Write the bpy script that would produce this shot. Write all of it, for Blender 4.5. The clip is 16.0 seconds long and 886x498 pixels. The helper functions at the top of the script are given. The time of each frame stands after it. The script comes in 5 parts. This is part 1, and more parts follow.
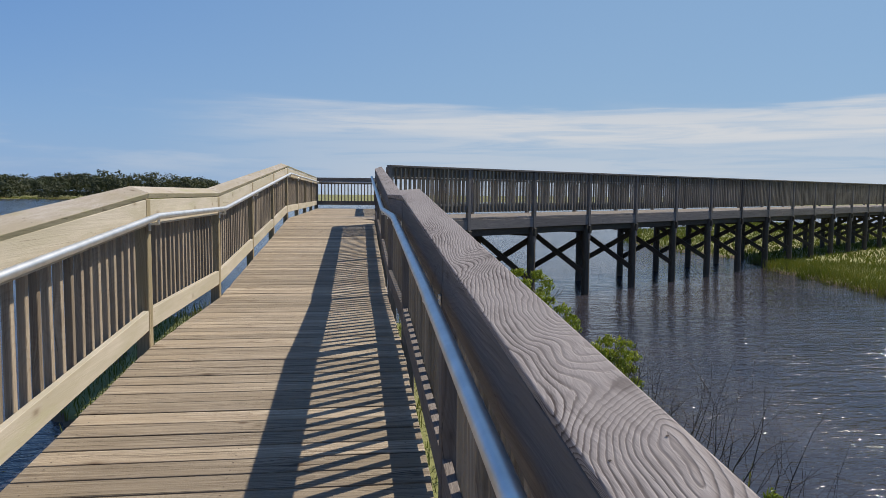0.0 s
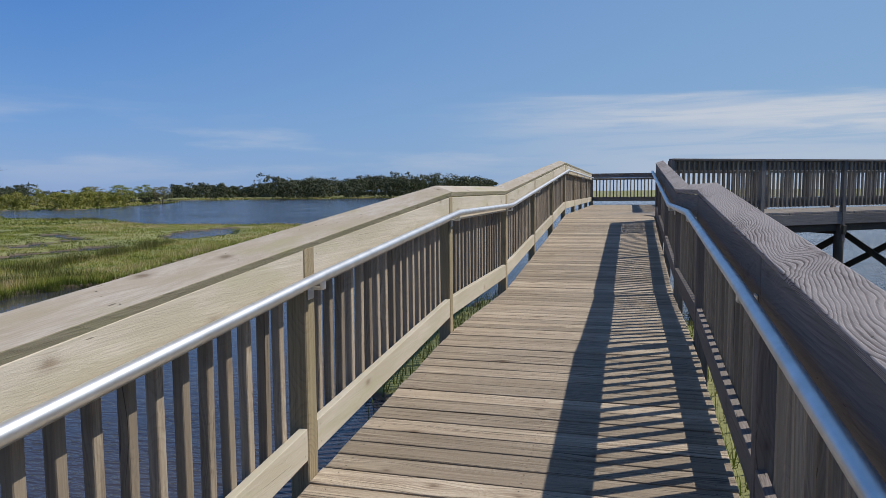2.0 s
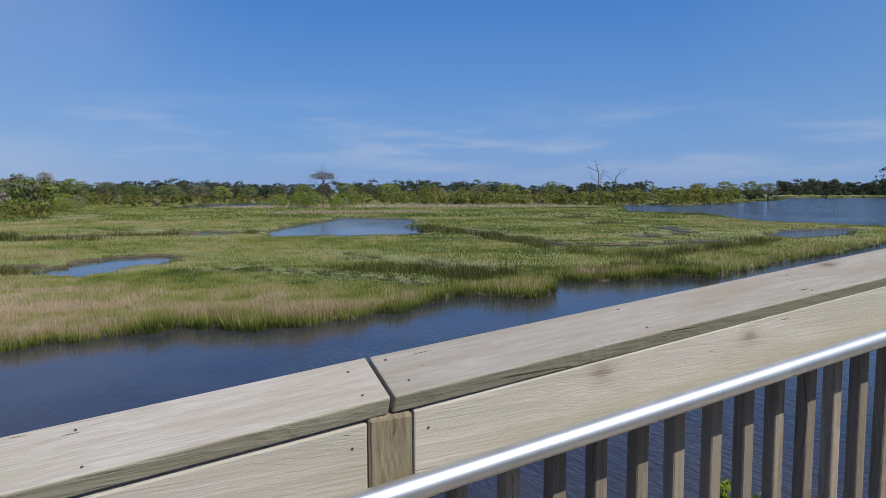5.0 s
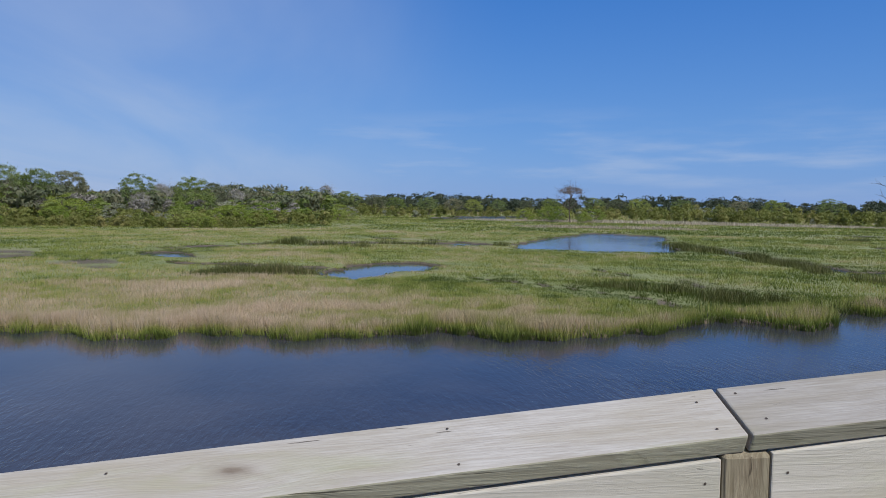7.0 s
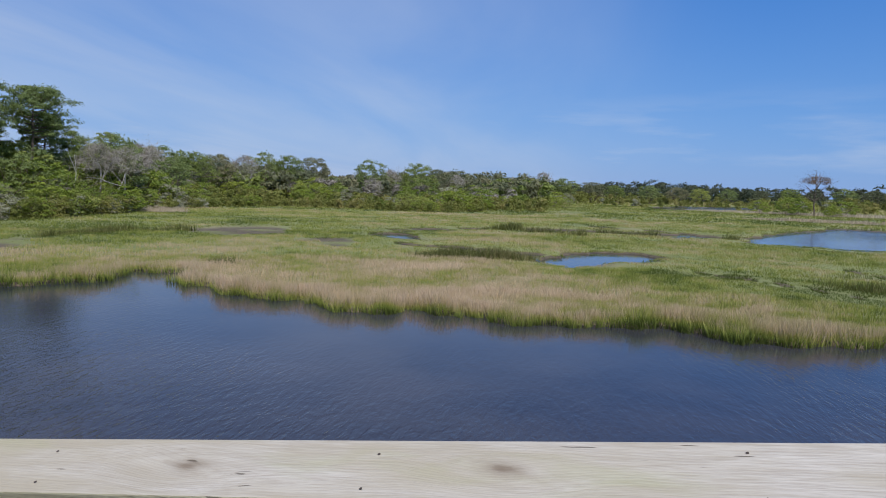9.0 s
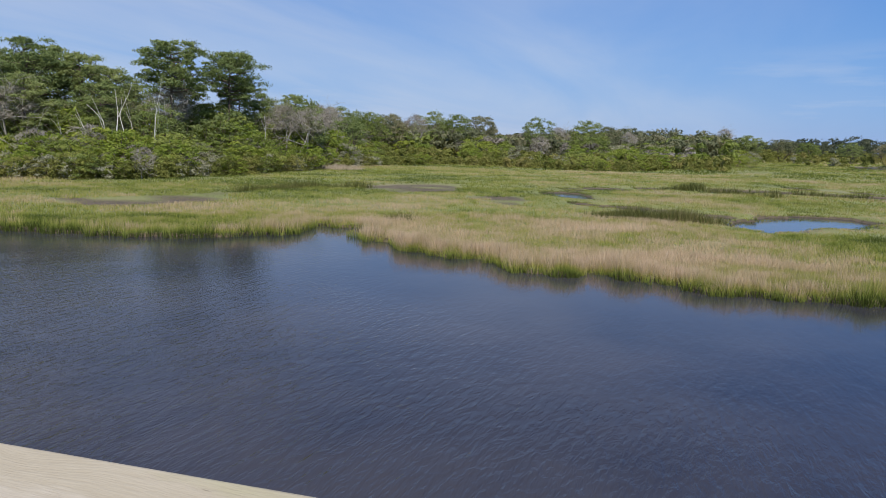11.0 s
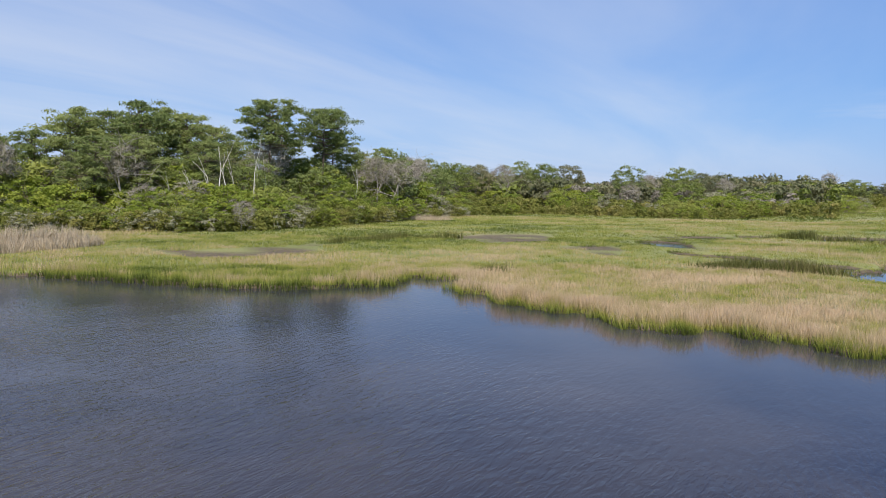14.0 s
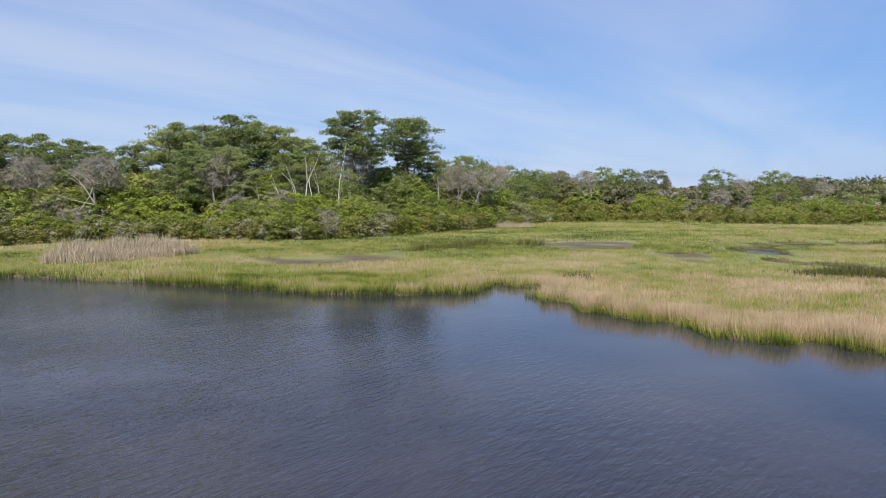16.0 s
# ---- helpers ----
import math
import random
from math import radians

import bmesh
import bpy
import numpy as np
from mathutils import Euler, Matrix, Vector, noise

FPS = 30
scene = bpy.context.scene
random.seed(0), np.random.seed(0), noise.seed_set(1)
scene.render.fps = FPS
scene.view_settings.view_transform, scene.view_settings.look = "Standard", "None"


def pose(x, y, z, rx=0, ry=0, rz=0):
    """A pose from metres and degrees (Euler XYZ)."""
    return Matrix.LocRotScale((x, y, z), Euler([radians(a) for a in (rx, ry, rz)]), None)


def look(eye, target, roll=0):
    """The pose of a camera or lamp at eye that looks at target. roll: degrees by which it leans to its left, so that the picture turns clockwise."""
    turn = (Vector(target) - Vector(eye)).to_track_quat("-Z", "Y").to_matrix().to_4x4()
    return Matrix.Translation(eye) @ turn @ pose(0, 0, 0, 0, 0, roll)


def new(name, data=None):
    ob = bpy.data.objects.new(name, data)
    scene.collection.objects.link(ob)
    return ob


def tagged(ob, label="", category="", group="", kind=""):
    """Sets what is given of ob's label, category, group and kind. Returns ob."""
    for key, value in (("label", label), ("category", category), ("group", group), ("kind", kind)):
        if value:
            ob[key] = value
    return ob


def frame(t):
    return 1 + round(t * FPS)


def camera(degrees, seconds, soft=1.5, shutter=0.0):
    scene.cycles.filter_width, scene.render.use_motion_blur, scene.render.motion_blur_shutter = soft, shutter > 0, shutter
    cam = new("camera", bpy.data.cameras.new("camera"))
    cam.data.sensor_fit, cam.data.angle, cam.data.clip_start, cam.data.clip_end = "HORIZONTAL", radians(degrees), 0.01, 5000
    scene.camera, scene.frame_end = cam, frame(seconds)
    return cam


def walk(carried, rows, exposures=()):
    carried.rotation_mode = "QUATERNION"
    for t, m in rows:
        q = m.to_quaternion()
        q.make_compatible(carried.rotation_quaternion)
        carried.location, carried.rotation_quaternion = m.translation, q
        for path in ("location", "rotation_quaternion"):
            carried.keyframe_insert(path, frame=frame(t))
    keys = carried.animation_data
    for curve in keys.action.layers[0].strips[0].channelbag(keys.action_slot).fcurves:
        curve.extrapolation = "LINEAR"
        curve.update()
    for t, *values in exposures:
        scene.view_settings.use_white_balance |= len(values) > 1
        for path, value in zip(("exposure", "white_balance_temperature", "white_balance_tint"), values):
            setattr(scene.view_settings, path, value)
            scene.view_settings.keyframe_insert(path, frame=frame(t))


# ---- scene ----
def view(x, y, z, yaw, pitch, roll):
    """A camera pose: place in metres, heading to the left of the boardwalk's axis, tilt and lean in degrees."""
    return Matrix.Translation((x, y, z)) @ pose(0, 0, 0, 90 + pitch, 0, yaw) @ pose(0, 0, 0, 0, 0, roll)


cam = camera(65.65, 16.0, soft=0.6)
PATH = [
    (0.0, view(1.447, -2.559, 2.534, -7.00, -4.50, 0.46)),
    (0.5, view(1.448, -2.604, 2.535, -1.33, -4.76, -0.23)),
    (1.0, view(1.411, -2.638, 2.535, 2.63, -4.75, -0.15)),
    (1.5, view(1.368, -2.629, 2.530, 8.15, -4.55, -0.35)),
    (2.0, view(1.317, -2.627, 2.532, 15.31, -4.78, -0.50)),
    (2.5, view(1.227, -2.568, 2.493, 21.14, -4.69, -1.16)),
    (3.0, view(1.174, -2.540, 2.494, 30.68, -4.94, -1.15)),
    (3.5, view(1.185, -2.655, 2.500, 39.10, -4.53, -0.97)),
    (4.0, view(1.197, -2.714, 2.502, 47.31, -4.10, 0.06)),
    (4.5, view(1.179, -2.735, 2.503, 55.26, -4.34, 0.23)),
    (5.0, view(1.170, -2.820, 2.505, 62.63, -4.76, -0.17)),
    (7.5, view(1.113, -3.065, 2.526, 86.34, -3.63, 0.81)),
    (8.0, view(1.146, -3.127, 2.532, 90.17, -4.06, 0.44)),
    (8.5, view(1.047, -3.154, 2.514, 95.83, -4.83, 0.56)),
    (9.0, view(1.007, -3.132, 2.508, 100.57, -5.10, 1.70)),
    (9.5, view(0.943, -3.153, 2.504, 104.07, -6.45, 1.64)),
    (10.0, view(0.819, -3.298, 2.457, 107.39, -7.15, 1.85)),
    (12.5, view(0.250, -4.000, 2.415, 122.91, -7.33, 0.84)),
    (13.0, view(0.255, -4.070, 2.430, 123.93, -4.88, 1.35)),
    (13.5, view(0.236, -4.119, 2.418, 122.37, -4.64, 0.55)),
    (14.0, view(0.209, -4.124, 2.419, 121.29, -4.84, 0.56)),
    (14.5, view(0.199, -4.102, 2.424, 122.53, -4.70, 0.05)),
    (15.0, view(0.226, -4.132, 2.428, 125.22, -4.59, 0.43)),
    (15.5, view(0.224, -4.119, 2.425, 126.38, -4.59, 0.22)),
    (16.0, view(0.256, -4.149, 2.421, 128.00, -4.26, -0.11)),
]
EXPOSURES = [(0.0, 0.19, 7150, 10), (1.0, 0.16, 7000, 10), (2.5, 0.02, 6500, 10), (5.0, -0.03, 6300, 10), (7.5, -0.04, 5950, 10), (8.5, 0.07, 6050, 10), (10.0, 0.05, 6200, 10), (12.5, 0.46, 6850, 10), (16.0, 0.46, 6850, 10)]
walk(cam, PATH, EXPOSURES)

# ---- world, sun ----
SUN_AZ, SUN_EL = 62.5, 50.7          # degrees to the right of the boardwalk's axis, above the horizon


def ramp(nodes, stops, mode="LINEAR"):
    r = nodes.new("ShaderNodeValToRGB")
    r.color_ramp.interpolation = mode
    while len(r.color_ramp.elements) < len(stops):
        r.color_ramp.elements.new(0.5)
    for e, (p, c) in zip(r.color_ramp.elements, stops):
        e.position = p
        e.color = (*c, 1.0) if len(c) == 3 else c
    return r


def build_world():
    w = bpy.data.worlds.new("sky")
    scene.world = w
    w.use_nodes = True
    n, l = w.node_tree.nodes, w.node_tree.links
    n.clear()
    sky = n.new("ShaderNodeTexSky")
    sky.sky_type, sky.sun_disc = "NISHITA", False
    sky.sun_elevation, sky.sun_rotation = radians(SUN_EL), radians(SUN_AZ)
    sky.air_density, sky.dust_density, sky.ozone_density, sky.altitude = 1.0, 0.1, 4.0, 0
    co = n.new("ShaderNodeTexCoord")
    sep = n.new("ShaderNodeSeparateXYZ")
    l.new(co.outputs["Generated"], sep.inputs[0])
    # cirrus: the direction laid on a flat layer above, stretched along the wind
    zc = n.new("ShaderNodeMath"); zc.operation = "MAXIMUM"; zc.inputs[1].default_value = 0.0
    l.new(sep.outputs["Z"], zc.inputs[0])
    za = n.new("ShaderNodeMath"); za.operation = "ADD"; za.inputs[1].default_value = 0.09
    l.new(zc.outputs[0], za.inputs[0])
    dv = n.new("ShaderNodeVectorMath"); dv.operation = "DIVIDE"
    cb = n.new("ShaderNodeCombineXYZ")
    for k in range(3):
        l.new(za.outputs[0], cb.inputs[k])
    l.new(co.outputs["Generated"], dv.inputs[0]); l.new(cb.outputs[0], dv.inputs[1])
    mp = n.new("ShaderNodeMapping")
    mp.inputs["Rotation"].default_value = (0, 0, radians(12))
    mp.inputs["Scale"].default_value = (0.16, 0.55, 0.0)
    mp.inputs["Location"].default_value = (3.3, 1.9, 0)
    l.new(dv.outputs[0], mp.inputs[0])
    n1 = n.new("ShaderNodeTexNoise"); n1.inputs["Scale"].default_value = 1.6; n1.inputs["Detail"].default_value = 9; n1.inputs["Roughness"].default_value = 0.52; n1.inputs["Distortion"].default_value = 0.5
    l.new(mp.outputs[0], n1.inputs["Vector"])
    r1 = ramp(n, [(0.22, (0.25, 0.25, 0.25)), (0.80, (1, 1, 1))], "EASE")
    l.new(n1.outputs[0], r1.inputs[0])
    # haze and a low bank of cloud near the horizon
    n2 = n.new("ShaderNodeTexNoise"); n2.inputs["Scale"].default_value = 3.0; n2.inputs["Detail"].default_value = 7; n2.inputs["Roughness"].default_value = 0.55
    m2 = n.new("ShaderNodeMapping"); m2.inputs["Scale"].default_value = (1.2, 1.2, 9.0); m2.inputs["Location"].default_value = (0.4, 2.0, 0.3)
    l.new(co.outputs["Generated"], m2.inputs[0]); l.new(m2.outputs[0], n2.inputs["Vector"])
    r2 = ramp(n, [(0.46, (0, 0, 0)), (0.72, (1, 1, 1))], "EASE")
    l.new(n2.outputs[0], r2.inputs[0])
    band = ramp(n, [(0.0, (0.2, 0.2, 0.2)), (0.06, (1, 1, 1)), (0.16, (0, 0, 0))], "EASE")
    l.new(sep.outputs["Z"], band.inputs[0])
    low = n.new("ShaderNodeMath"); low.operation = "MULTIPLY"
    l.new(r2.outputs[0], low.inputs[0]); l.new(band.outputs[0], low.inputs[1])
    lo2 = n.new("ShaderNodeMath"); lo2.operation = "MULTIPLY"; lo2.inputs[1].default_value = 0.35
    l.new(low.outputs[0], lo2.inputs[0])
    hi2 = n.new("ShaderNodeMath"); hi2.operation = "MULTIPLY"; hi2.inputs[1].default_value = 0.5
    # the veil thickens over the land behind the marsh
    dot1 = n.new("ShaderNodeVectorMath"); dot1.operation = "DOT_PRODUCT"; dot1.inputs[1].default_value = (-0.62, -0.78, 0.0)
    l.new(co.outputs["Generated"], dot1.inputs[0])
    fan1 = ramp(n, [(0.40, (0, 0, 0)), (0.92, (1, 1, 1))], "EASE")
    l.new(dot1.outputs["Value"], fan1.inputs[0])
    veil = n.new("ShaderNodeMath"); veil.operation = "MULTIPLY"
    l.new(r1.outputs[0], veil.inputs[0]); l.new(fan1.outputs[0], veil.inputs[1])
    l.new(veil.outputs[0], hi2.inputs[0])
    # long streak of thin cloud low over the far end of the boardwalk
    dot = n.new("ShaderNodeVectorMath"); dot.operation = "DOT_PRODUCT"; dot.inputs[1].default_value = (0.45, 0.89, 0.0)
    l.new(co.outputs["Generated"], dot.inputs[0])
    fan = ramp(n, [(0.70, (0, 0, 0)), (0.97, (1, 1, 1))], "EASE")
    l.new(dot.outputs["Value"], fan.inputs[0])
    n3 = n.new("ShaderNodeTexNoise"); n3.inputs["Scale"].default_value = 1.0; n3.inputs["Detail"].default_value = 8; n3.inputs["Roughness"].default_value = 0.5
    m3 = n.new("ShaderNodeMapping"); m3.inputs["Scale"].default_value = (2.6, 2.6, 34.0)
    l.new(co.outputs["Generated"], m3.inputs[0]); l.new(m3.outputs[0], n3.inputs["Vector"])
    zw = n.new("ShaderNodeMath"); zw.operation = "MULTIPLY_ADD"; zw.inputs[1].default_value = 0.085
    l.new(n3.outputs[0], zw.inputs[0]); l.new(sep.outputs["Z"], zw.inputs[2])
    str3 = ramp(n, [(0.04, (0.55, 0.55, 0.55)), (0.105, (0.50, 0.50, 0.50)), (0.135, (0.95, 0.95, 0.95)), (0.152, (0.85, 0.85, 0.85)), (0.166, (0.0, 0.0, 0.0))], "EASE")
    l.new(zw.outputs[0], str3.inputs[0])
    st = n.new("ShaderNodeMath"); st.operation = "MULTIPLY"
    n4 = n.new("ShaderNodeTexNoise"); n4.inputs["Scale"].default_value = 1.0; n4.inputs["Detail"].default_value = 9; n4.inputs["Roughness"].default_value = 0.6; n4.inputs["Distortion"].default_value = 0.6
    m4 = n.new("ShaderNodeMapping"); m4.inputs["Scale"].default_value = (4.5, 4.5, 70.0); m4.inputs["Rotation"].default_value = (0, radians(2.5), 0)
    l.new(co.outputs["Generated"], m4.inputs[0]); l.new(m4.outputs[0], n4.inputs["Vector"])
    r4 = ramp(n, [(0.34, (0.42, 0.42, 0.42)), (0.60, (1, 1, 1))], "EASE")
    l.new(n4.outputs[0], r4.inputs[0])
    tex = n.new("ShaderNodeMath"); tex.operation = "MULTIPLY"
    l.new(str3.outputs[0], tex.inputs[0]); l.new(r4.outputs[0], tex.inputs[1])
    l.new(fan.outputs[0], st.inputs[0]); l.new(tex.outputs[0], st.inputs[1])
    st2 = n.new("ShaderNodeMath"); st2.operation = "MULTIPLY"; st2.inputs[1].default_value = 0.85
    l.new(st.outputs[0], st2.inputs[0])
    mx1 = n.new("ShaderNodeMath"); mx1.operation = "MAXIMUM"
    l.new(lo2.outputs[0], mx1.inputs[0]); l.new(hi2.outputs[0], mx1.inputs[1])
    mx2 = n.new("ShaderNodeMath"); mx2.operation = "MAXIMUM"; mx2.use_clamp = True
    l.new(mx1.outputs[0], mx2.inputs[0]); l.new(st2.outputs[0], mx2.inputs[1])
    mix = n.new("ShaderNodeMix"); mix.data_type = "RGBA"
    hs = n.new("ShaderNodeHueSaturation"); hs.inputs["Saturation"].default_value = 1.3
    l.new(sky.outputs[0], hs.inputs["Color"])
    # blue sea haze towards the horizon
    hz = ramp(n, [(0.0, (0.85, 0.85, 0.85)), (0.12, (0.7, 0.7, 0.7)), (0.5, (0.45, 0.45, 0.45)), (1.0, (0.2, 0.2, 0.2))])
    hc = ramp(n, [(0.0, (0.175, 0.335, 0.70)), (0.10, (0.15, 0.315, 0.71)), (0.32, (0.07, 0.225, 0.69)), (0.8, (0.045, 0.17, 0.60))])
    l.new(sep.outputs["Z"], hc.inputs[0])
    hcol = n.new("ShaderNodeVectorMath"); hcol.operation = "SCALE"; hcol.inputs["Scale"].default_value = 10.0
    l.new(hc.outputs[0], hcol.inputs[0])
    l.new(sep.outputs["Z"], hz.inputs[0])
    hmix = n.new("ShaderNodeMix"); hmix.data_type = "RGBA"
    l.new(hz.outputs[0], hmix.inputs[0]); l.new(hs.outputs[0], hmix.inputs[6])
    l.new(hcol.outputs[0], hmix.inputs[7])
    # paler air under the sun
    pale = ramp(n, [(0.15, (0, 0, 0)), (0.95, (0.6, 0.6, 0.6))])
    pdot = n.new("ShaderNodeVectorMath"); pdot.operation = "DOT_PRODUCT"; pdot.inputs[1].default_value = (0.60, 0.80, 0.0)
    l.new(co.outputs["Generated"], pdot.inputs[0]); l.new(pdot.outputs["Value"], pale.inputs[0])
    pmix = n.new("ShaderNodeMix"); pmix.data_type = "RGBA"
    l.new(pale.outputs[0], pmix.inputs[0]); l.new(hmix.outputs[2], pmix.inputs[6])
    pmix.inputs[7].default_value = (2.9, 4.5, 6.3, 1)
    l.new(mx2.outputs[0], mix.inputs[0]); l.new(pmix.outputs[2], mix.inputs[6])
    mix.inputs[7].default_value = (6.4, 6.7, 7.3, 1)
    bg = n.new("ShaderNodeBackground"); bg.inputs["Strength"].default_value = 0.092
    l.new(mix.outputs[2], bg.inputs["Color"])
    out = n.new("ShaderNodeOutputWorld")
    l.new(bg.outputs[0], out.inputs[0])


build_world()
sun = new("sun", bpy.data.lights.new("sun", "SUN"))
sun.data.energy, sun.data.angle, sun.data.color = 4.6, radians(0.53), (1.0, 0.95, 0.87)
_a, _e = radians(SUN_AZ), radians(SUN_EL)
sun.matrix_world = look((math.sin(_a) * 50 * math.cos(_e), math.cos(_a) * 50 * math.cos(_e), 50 * math.sin(_e)), (0, 0, 0))


# ---- materials ----
def material(name):
    m = bpy.data.materials.new(name)
    m.use_nodes = True
    t = m.node_tree
    return m, t.nodes, t.links, t.nodes["Principled BSDF"]


def maths(n, l, op, a, b=0.0):
    q = n.new("ShaderNodeMath")
    q.operation = op
    for k, v in enumerate((a, b)):
        if isinstance(v, (int, float)):
            q.inputs[k].default_value = v
        else:
            l.new(v, q.inputs[k])
    return q.outputs[0]


def blend(n, l, f, a, b, kind="MIX"):
    m = n.new("ShaderNodeMix")
    m.data_type, m.blend_type = "RGBA", kind
    for sock, v in ((0, f), (6, a), (7, b)):
        if isinstance(v, (int, float)):
            m.inputs[sock].default_value = v
        elif isinstance(v, tuple):
            m.inputs[sock].default_value = (*v, 1)
        else:
            l.new(v, m.inputs[sock])
    return m.outputs[2]


def noise_tex(n, l, vec, scale, detail=4, rough=0.55, distort=0.0):
    q = n.new("ShaderNodeTexNoise")
    q.inputs["Scale"].default_value, q.inputs["Detail"].default_value = scale, detail
    q.inputs["Roughness"].default_value, q.inputs["Distortion"].default_value = rough, distort
    if vec is not None:
        l.new(vec, q.inputs["Vector"])
    return q.outputs[0]


def wood(name, light, dark, stain, ring=0.5, grain=0.6, rough=0.8, knots=0.5, green=0.0, vary=(0.82, 1.12), cracks=0.69, rings=78.0, arch=0.7):
    """Weathered softwood, its grain along the local x axis."""
    m, n, l, bsdf = material(name)
    co = n.new("ShaderNodeTexCoord")
    info = n.new("ShaderNodeObjectInfo")
    off = n.new("ShaderNodeVectorMath"); off.operation = "MULTIPLY_ADD"
    cx = n.new("ShaderNodeCombineXYZ")
    for k in range(3):
        l.new(info.outputs["Random"], cx.inputs[k])
    off.inputs[1].default_value = (37.0, 11.0, 5.0)
    l.new(cx.outputs[0], off.inputs[0]); l.new(co.outputs["Object"], off.inputs[2])
    p = off.outputs[0]

    vo = n.new("ShaderNodeTexVoronoi"); vo.inputs["Scale"].default_value = 1.0
    vo.voronoi_dimensions = "2D"
    ps = n.new("ShaderNodeSeparateXYZ"); l.new(p, ps.inputs[0])
    flat_v = n.new("ShaderNodeCombineXYZ")
    l.new(maths(n, l, "MULTIPLY", ps.outputs["X"], 2.0), flat_v.inputs[0])
    l.new(maths(n, l, "MULTIPLY", maths(n, l, "ADD", ps.outputs["Y"], ps.outputs["Z"]), 3.6), flat_v.inputs[1])
    l.new(flat_v.outputs[0], vo.inputs["Vector"])
    rare = maths(n, l, "GREATER_THAN", vo.outputs["Color"], 0.5)
    halo = ramp(n, [(0.0, (1, 1, 1)), (0.42, (0, 0, 0))], "EASE")
    l.new(vo.outputs["Distance"], halo.inputs[0])
    swirl = maths(n, l, "MULTIPLY", halo.outputs[0], rare)
    # the fibres part round each knot
    away = n.new("ShaderNodeVectorMath"); away.operation = "SUBTRACT"
    l.new(flat_v.outputs[0], away.inputs[0]); l.new(vo.outputs["Position"], away.inputs[1])
    aw = n.new("ShaderNodeSeparateXYZ"); l.new(away.outputs[0], aw.inputs[0])
    bend = n.new("ShaderNodeCombineXYZ")
    l.new(maths(n, l, "MULTIPLY", maths(n, l, "MULTIPLY", aw.outputs["Y"], swirl), -0.2), bend.inputs[1])
    parted = n.new("ShaderNodeVectorMath"); l.new(p, parted.inputs[0]); l.new(bend.outputs[0], parted.inputs[1])
    p = parted.outputs[0]

    def scaled(sx, sy, sz):
        q = n.new("ShaderNodeMapping"); q.inputs["Scale"].default_value = (sx, sy, sz)
        l.new(p, q.inputs[0])
        return q.outputs[0]
    fine = noise_tex(n, l, scaled(1.7, 62, 62), 1.0, 8, 0.68, 0.25)
    fibre = noise_tex(n, l, scaled(2.5, 230, 230), 1.0, 3, 0.6)
    split = noise_tex(n, l, scaled(0.9, 105, 105), 1.0, 2, 0.5, 0.15)
    big = noise_tex(n, l, scaled(1.1, 5, 5), 1.0, 5, 0.62)
    # growth rings: distance from a pith that wanders below the face gives long arches
    loc = n.new("ShaderNodeSeparateXYZ"); l.new(co.outputs["Object"], loc.inputs[0])
    wander = noise_tex(n, l, scaled(1.2, 0.25, 0.0), 1.0, 2, 0.5)
    wob = noise_tex(n, l, scaled(2.2, 7.0, 7.0), 1.0, 3, 0.5)
    depth = maths(n, l, "MULTIPLY", maths(n, l, "SUBTRACT", wander, 0.45), arch)
    shift = maths(n, l, "ADD", loc.outputs["Y"], maths(n, l, "MULTIPLY", maths(n, l, "SUBTRACT", info.outputs["Random"], 0.5), 0.05))
    shift = maths(n, l, "ADD", maths(n, l, "ADD", shift, maths(n, l, "MULTIPLY", loc.outputs["Z"], 0.8)), maths(n, l, "MULTIPLY", maths(n, l, "SUBTRACT", wob, 0.5), 0.045))
    rr = maths(n, l, "SQRT", maths(n, l, "ADD", maths(n, l, "MULTIPLY", shift, shift), maths(n, l, "MULTIPLY", depth, depth)))
    rr = maths(n, l, "ADD", rr, maths(n, l, "ADD", maths(n, l, "MULTIPLY", fine, 0.004), maths(n, l, "MULTIPLY", swirl, 0.045)))
    saw = maths(n, l, "FRACT", maths(n, l, "MULTIPLY", rr, rings))
    rp = ramp(n, [(0.0, (0.05, 0.05, 0.05)), (0.55, (0.35, 0.35, 0.35)), (0.86, (1, 1, 1)), (1.0, (0.05, 0.05, 0.05))])
    l.new(saw, rp.inputs[0])
    ring_v = rp.outputs[0]
    kn = ramp(n, [(0.0, (0.95, 0.95, 0.95)), (0.025, (0.8, 0.8, 0.8)), (0.05, (0.42, 0.42, 0.42)), (0.08, (0.18, 0.18, 0.18)), (0.13, (0, 0, 0))])
    l.new(maths(n, l, "ADD", vo.outputs["Distance"], maths(n, l, "MULTIPLY", maths(n, l, "SUBTRACT", fine, 0.5), 0.16)), kn.inputs[0])
    knot = maths(n, l, "MULTIPLY", kn.outputs[0], rare)
    fr = ramp(n, [(0.40, (1, 1, 1)), (0.60, (0, 0, 0))])
    l.new(maths(n, l, "ADD", maths(n, l, "MULTIPLY", fine, 0.6), maths(n, l, "MULTIPLY", fibre, 0.4)), fr.inputs[0])
    fac = maths(n, l, "MULTIPLY", fr.outputs[0], grain)
    fac = maths(n, l, "ADD", fac, maths(n, l, "MULTIPLY", ring_v, ring))
    fac.node.use_clamp = True
    col = blend(n, l, fac, light, dark)
    cr = ramp(n, [(cracks, (0, 0, 0)), (cracks + 0.03, (1, 1, 1))])
    l.new(split, cr.inputs[0])
    g = maths(n, l, "SUBTRACT", maths(n, l, "SUBTRACT", 1.0, fac), maths(n, l, "MULTIPLY", cr.outputs[0], 0.9))
